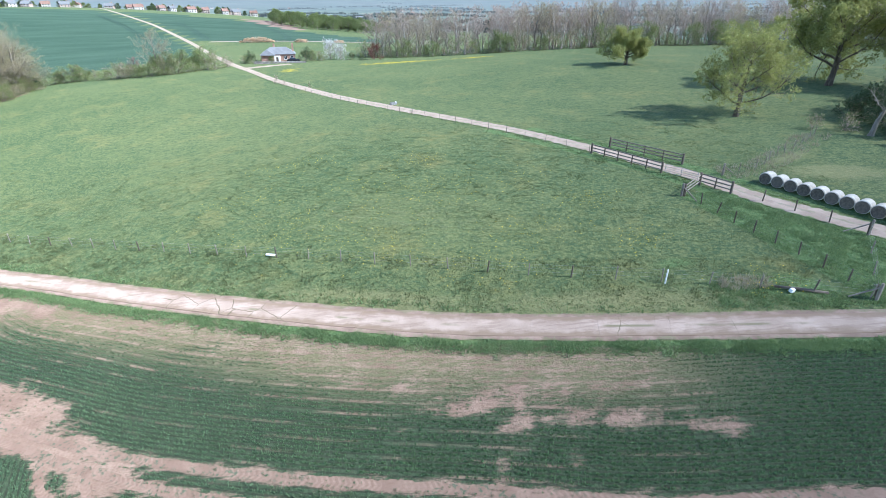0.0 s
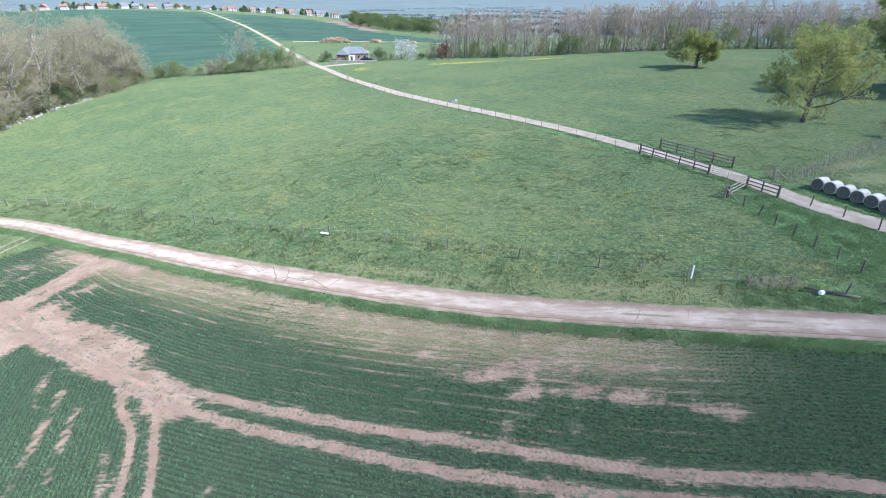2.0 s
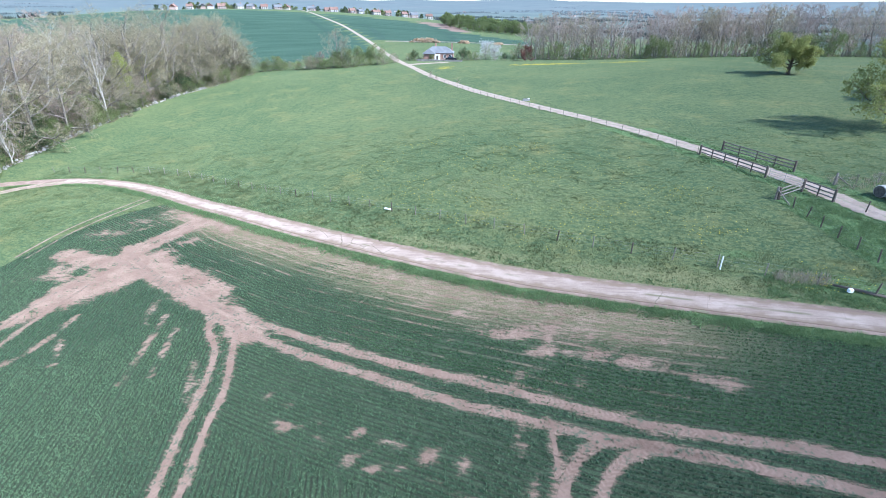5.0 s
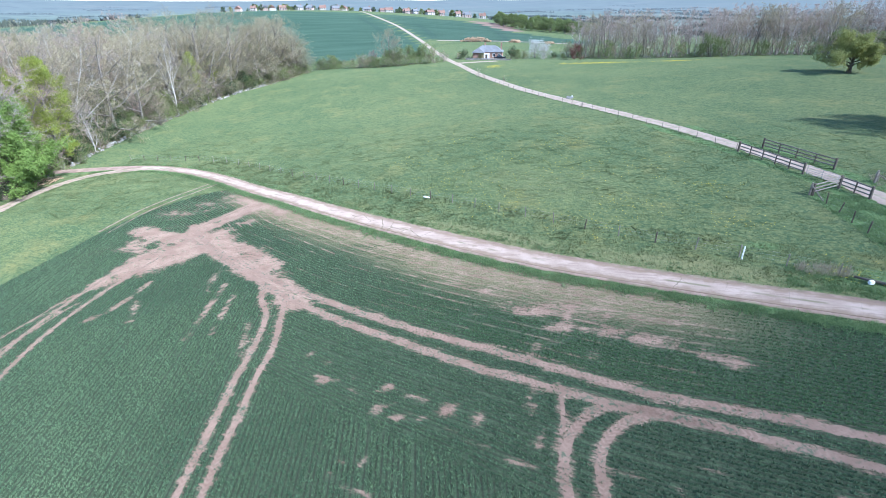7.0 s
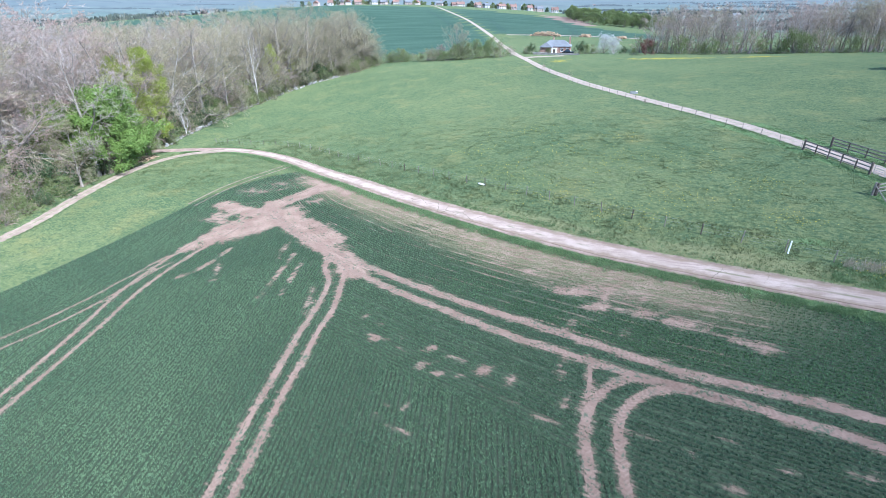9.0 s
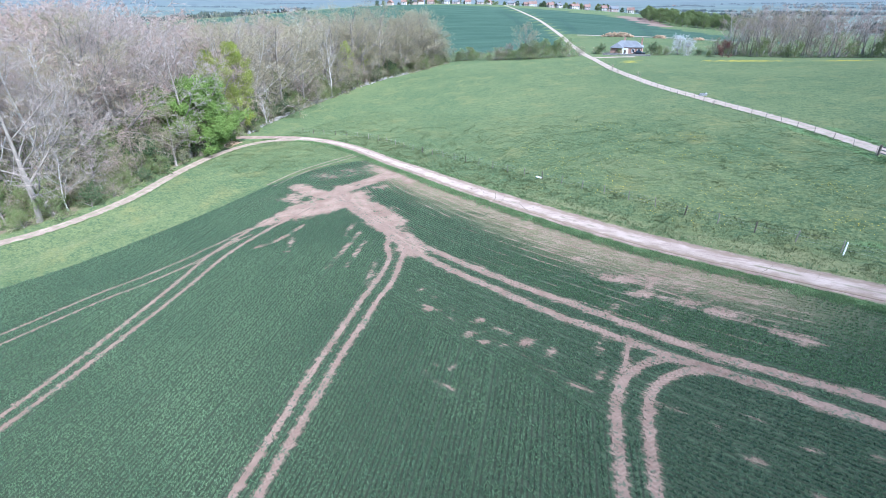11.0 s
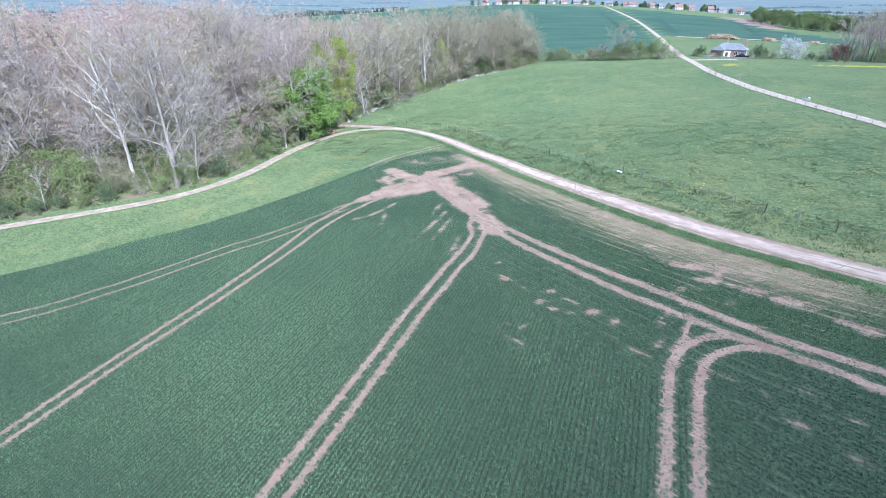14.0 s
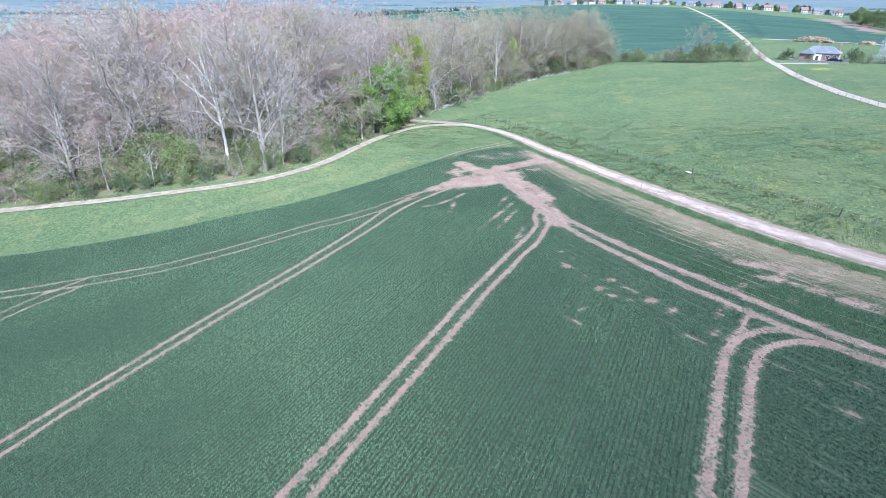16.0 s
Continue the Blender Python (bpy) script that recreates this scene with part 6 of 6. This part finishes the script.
village = [(x * 1.25 - 3, y * 1.25 + 3, pink, red) for x, y, pink, red in (
    (-363, 403, 0, 1), (-356, 409, 1, 0), (-350, 414, 0, 1), (-342, 420, 1, 1), (-331, 429, 0, 0), (-313, 443, 0, 1), (-303, 450, 1, 0), (-296, 454, 0, 1), (-278, 470, 1, 0), (-260, 480, 0, 1),
    (-244, 488, 1, 1), (-237, 492, 0, 0), (-223, 498, 0, 1), (-212, 503, 1, 1), (-197, 508, 0, 1), (-188, 512, 1, 0), (-174, 517, 0, 1), (-375, 396, 1, 1), (-323, 436, 1, 0))]
town = np.random.default_rng(41)
village += [(x + town.normal() * 6 - 14, y + town.uniform(10, 26), 1 - pink, red) for x, y, pink, red in village[:16]]
for i, (x, y, pink, red) in enumerate(village):
    turn = 36 + town.normal() * 14 + (90 if town.random() < 0.4 else 0)
    w = town.uniform(6, 10)
    house = dwelling("village_house", x, y, turn, w, 6.5, 3.6, 6.4, 0.0, PINK_WALL if pink else RENDER_WALL, TILE if red else SLATE,
                     "two-storey pinkish house at the edge of a village" if pink else "two-storey white house at the edge of a village",
                     [(k * w / 3.2, z, 1.1, 1.2) for k in (-1, 0, 1) for z in (1.2, 2.8)], "village houses")
    chimney(house, w * 0.3, 0, 5.6, 7.4, BRICK)
FAR_LEAFY = [tree_meshes(160 + i, 6.5, 0.15, dict(FAR_TREE, kids=(9, 5, 3), angle=(66, 50, 45), low=(0.08, 0.15, 0.1), spray=2), BARK_GREY, TWIG_BUD, ((LEAF_HEDGE, LEAF_DARK)[i], 0.45, 8, 0.9, 1.0)) for i in range(2)]
for i in range(95):
    x, y, _, _ = village[i % len(village)]
    plant("village_tree", FAR_LEAFY[town.integers(2)], x + town.normal() * 10 - 3, y + town.normal() * 8 + 5, "dark leafy tree among village houses", "tree", town.uniform(0.45, 1.2), town.uniform(0, 360), "village trees")
for x, y in inside_wood(town, [(-146, 462), (-112, 390), (-75, 396), (-40, 410), (-70, 470), (-120, 500)], 60, lambda d: 5, lambda x, y, d: True):
    plant("copse_tree", FAR_LEAFY[0], x, y, "tree in new leaf in a far copse", "tree", town.uniform(1.0, 1.5), town.uniform(0, 360), "trees of a far copse")

# the wide plain with its hedgerows and woods, haze painted on as a glow
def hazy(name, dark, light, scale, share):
    """Distance: a surface mixed with a pale blue glow that stands for haze."""
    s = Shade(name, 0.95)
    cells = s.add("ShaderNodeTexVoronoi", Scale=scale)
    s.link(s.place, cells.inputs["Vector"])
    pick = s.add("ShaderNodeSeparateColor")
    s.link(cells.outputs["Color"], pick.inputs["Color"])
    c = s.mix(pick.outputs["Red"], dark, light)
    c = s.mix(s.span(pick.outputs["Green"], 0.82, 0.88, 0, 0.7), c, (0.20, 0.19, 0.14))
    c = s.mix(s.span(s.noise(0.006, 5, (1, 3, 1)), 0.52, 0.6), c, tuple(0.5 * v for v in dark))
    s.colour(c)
    haze_glow = s.add("ShaderNodeEmission", Strength=1.0)
    haze_glow.inputs["Color"].default_value = (0.205, 0.245, 0.280, 1)
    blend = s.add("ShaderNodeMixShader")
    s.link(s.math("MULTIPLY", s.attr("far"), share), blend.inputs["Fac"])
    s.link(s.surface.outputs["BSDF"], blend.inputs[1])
    s.link(haze_glow.outputs["Emission"], blend.inputs[2])
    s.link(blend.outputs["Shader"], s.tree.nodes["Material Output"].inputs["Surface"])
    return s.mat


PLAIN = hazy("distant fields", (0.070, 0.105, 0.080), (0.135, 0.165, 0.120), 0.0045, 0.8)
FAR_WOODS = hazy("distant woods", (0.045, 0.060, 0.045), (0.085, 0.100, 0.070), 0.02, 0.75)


# share of the painted haze, growing with distance from the farm
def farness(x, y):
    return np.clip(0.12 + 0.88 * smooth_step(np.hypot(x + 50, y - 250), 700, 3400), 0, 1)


turns, steps = np.radians(np.arange(-60, 241, 1.5)), 760 * (4700 / 760) ** np.linspace(0, 1, 60)
px, py = np.cos(turns)[:, None] * steps - 50, np.sin(turns)[:, None] * steps + 250
rise = 26 * smooth_step(steps, 3500, 4600) + np.maximum(0, grain(px, py, 900, 4) - 0.42) * 46 * smooth_step(steps, 2600, 4000) * smooth_step(steps, 4700, 4500)
verts = np.stack([px, py, land(px, py) + 1.2 + rise], -1).reshape(-1, 3)
ids = np.arange(px.size).reshape(px.shape)
me = grid_mesh("backdrop", verts, np.stack([ids[:-1, :-1], ids[:-1, 1:], ids[1:, 1:], ids[1:, :-1]], -1).reshape(-1, 4), smooth=True)
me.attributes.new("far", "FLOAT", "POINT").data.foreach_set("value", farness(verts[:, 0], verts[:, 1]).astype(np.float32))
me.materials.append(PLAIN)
tagged(new("backdrop", me), "wide hazy blue-green plain of far fields and low hills", "distance", kind="structure")

plain_rng = np.random.default_rng(51)
hx, hy, hh = [], [], []
for _ in range(230):
    r, a = 700 * (3600 / 700) ** plain_rng.random(), radians(plain_rng.uniform(-25, 190))
    cx, cy = math.cos(a) * r - 50, math.sin(a) * r + 250
    b, long = plain_rng.uniform(0, 3.14), plain_rng.uniform(60, 420)
    n = int(long / 6)
    u = np.linspace(-long / 2, long / 2, n)
    thick = 3 if plain_rng.random() < 0.72 else 30
    hx.append(cx + math.cos(b) * u + plain_rng.normal(size=n) * thick)
    hy.append(cy + math.sin(b) * u + plain_rng.normal(size=n) * thick)
    hh.append(plain_rng.uniform(4, 9, n))
hx, hy, hh = np.concatenate(hx), np.concatenate(hy), np.concatenate(hh)
v, t = blades(hx, hy, hh, hh * 0.9, hh * 0.4, 12, plain_rng, 0.3, sink=0.5)
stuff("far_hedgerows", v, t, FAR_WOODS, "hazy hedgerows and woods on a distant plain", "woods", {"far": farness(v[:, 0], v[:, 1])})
for _ in range(46):
    r, a = 850 * (2600 / 850) ** plain_rng.random(), radians(plain_rng.uniform(20, 150))
    x, y = math.cos(a) * r - 50, math.sin(a) * r + 250
    barn = base("far_building", x, y, "white building far out on a hazy plain", "building", plain_rng.uniform(0, 180), "buildings of the plain")
    w, d, h = plain_rng.uniform(9, 24), plain_rng.uniform(7, 11), plain_rng.uniform(3.5, 6)
    part("wall", wall_geo(w, d, h, h + 2.5, True), RENDER_WALL, barn)
    part("roof", roof_geo(w, d, h, h + 2.5, 0.0), SLATE if plain_rng.random() < 0.6 else TILE, barn)

# wheel marks through the far fields
MARK = plain("wheel mark", (0.016, 0.036, 0.026), (0.028, 0.054, 0.040), 0.3, 0.95, 0)
for points in ([(-262, 422), (-213.6, 364), (-168, 305), (-137, 261), (-117.7, 232)], [(-185, 378), (-176, 370), (-149.6, 331), (-125, 289)], [(-140, 410), (-112, 360), (-92, 318), (-80, 285)]):
    for shift in (-1.0, 1.0):
        strip_object("wheel_mark", smooth_line([(x + shift, y + shift * 0.4) for x, y in points], 4), 0.28, 0.06, MARK, "dark wheel mark through a distant green crop", "wheel mark", across=3)

# ---- slabs of the concrete track ----
slab_rng = np.random.default_rng(61)
span = np.r_[0, np.cumsum(np.hypot(*np.diff(CONCRETE_LINE, axis=0).T))]


def on_track(s):
    return np.stack([np.interp(s, span, CONCRETE_LINE[:, 0]), np.interp(s, span, CONCRETE_LINE[:, 1])], -1)


start = 2.0
while start < span[-1] - 22:
    length = slab_rng.uniform(4.2, 4.8)
    line = on_track(np.linspace(start + 0.003, start + length - 0.003, 5))
    v, q, u = ribbon(line, 0.95, 0.05 + slab_rng.normal() * 0.004, across=5, ragged=0.04, crown=0.02, seed=int(start * 10))
    under = v.copy()
    under[:, 2] -= 0.14
    n, k = len(v), 5
    rim = list(range(k)) + [k * i + k - 1 for i in range(1, 5)] + [k * 4 + i for i in range(k - 2, -1, -1)] + [k * i for i in range(3, 0, -1)]
    skirt = [(a, b, b + n, a + n) for a, b in zip(rim, rim[1:] + rim[:1])]
    me = grid_mesh("slab", np.vstack([v, under]), np.vstack([q, skirt]))
    me.attributes.new("across", "FLOAT", "POINT").data.foreach_set("value", np.r_[u, u].astype(np.float32))
    me.materials.append(CONCRETE)
    new("slab", me).parent = road_bed
    start += length
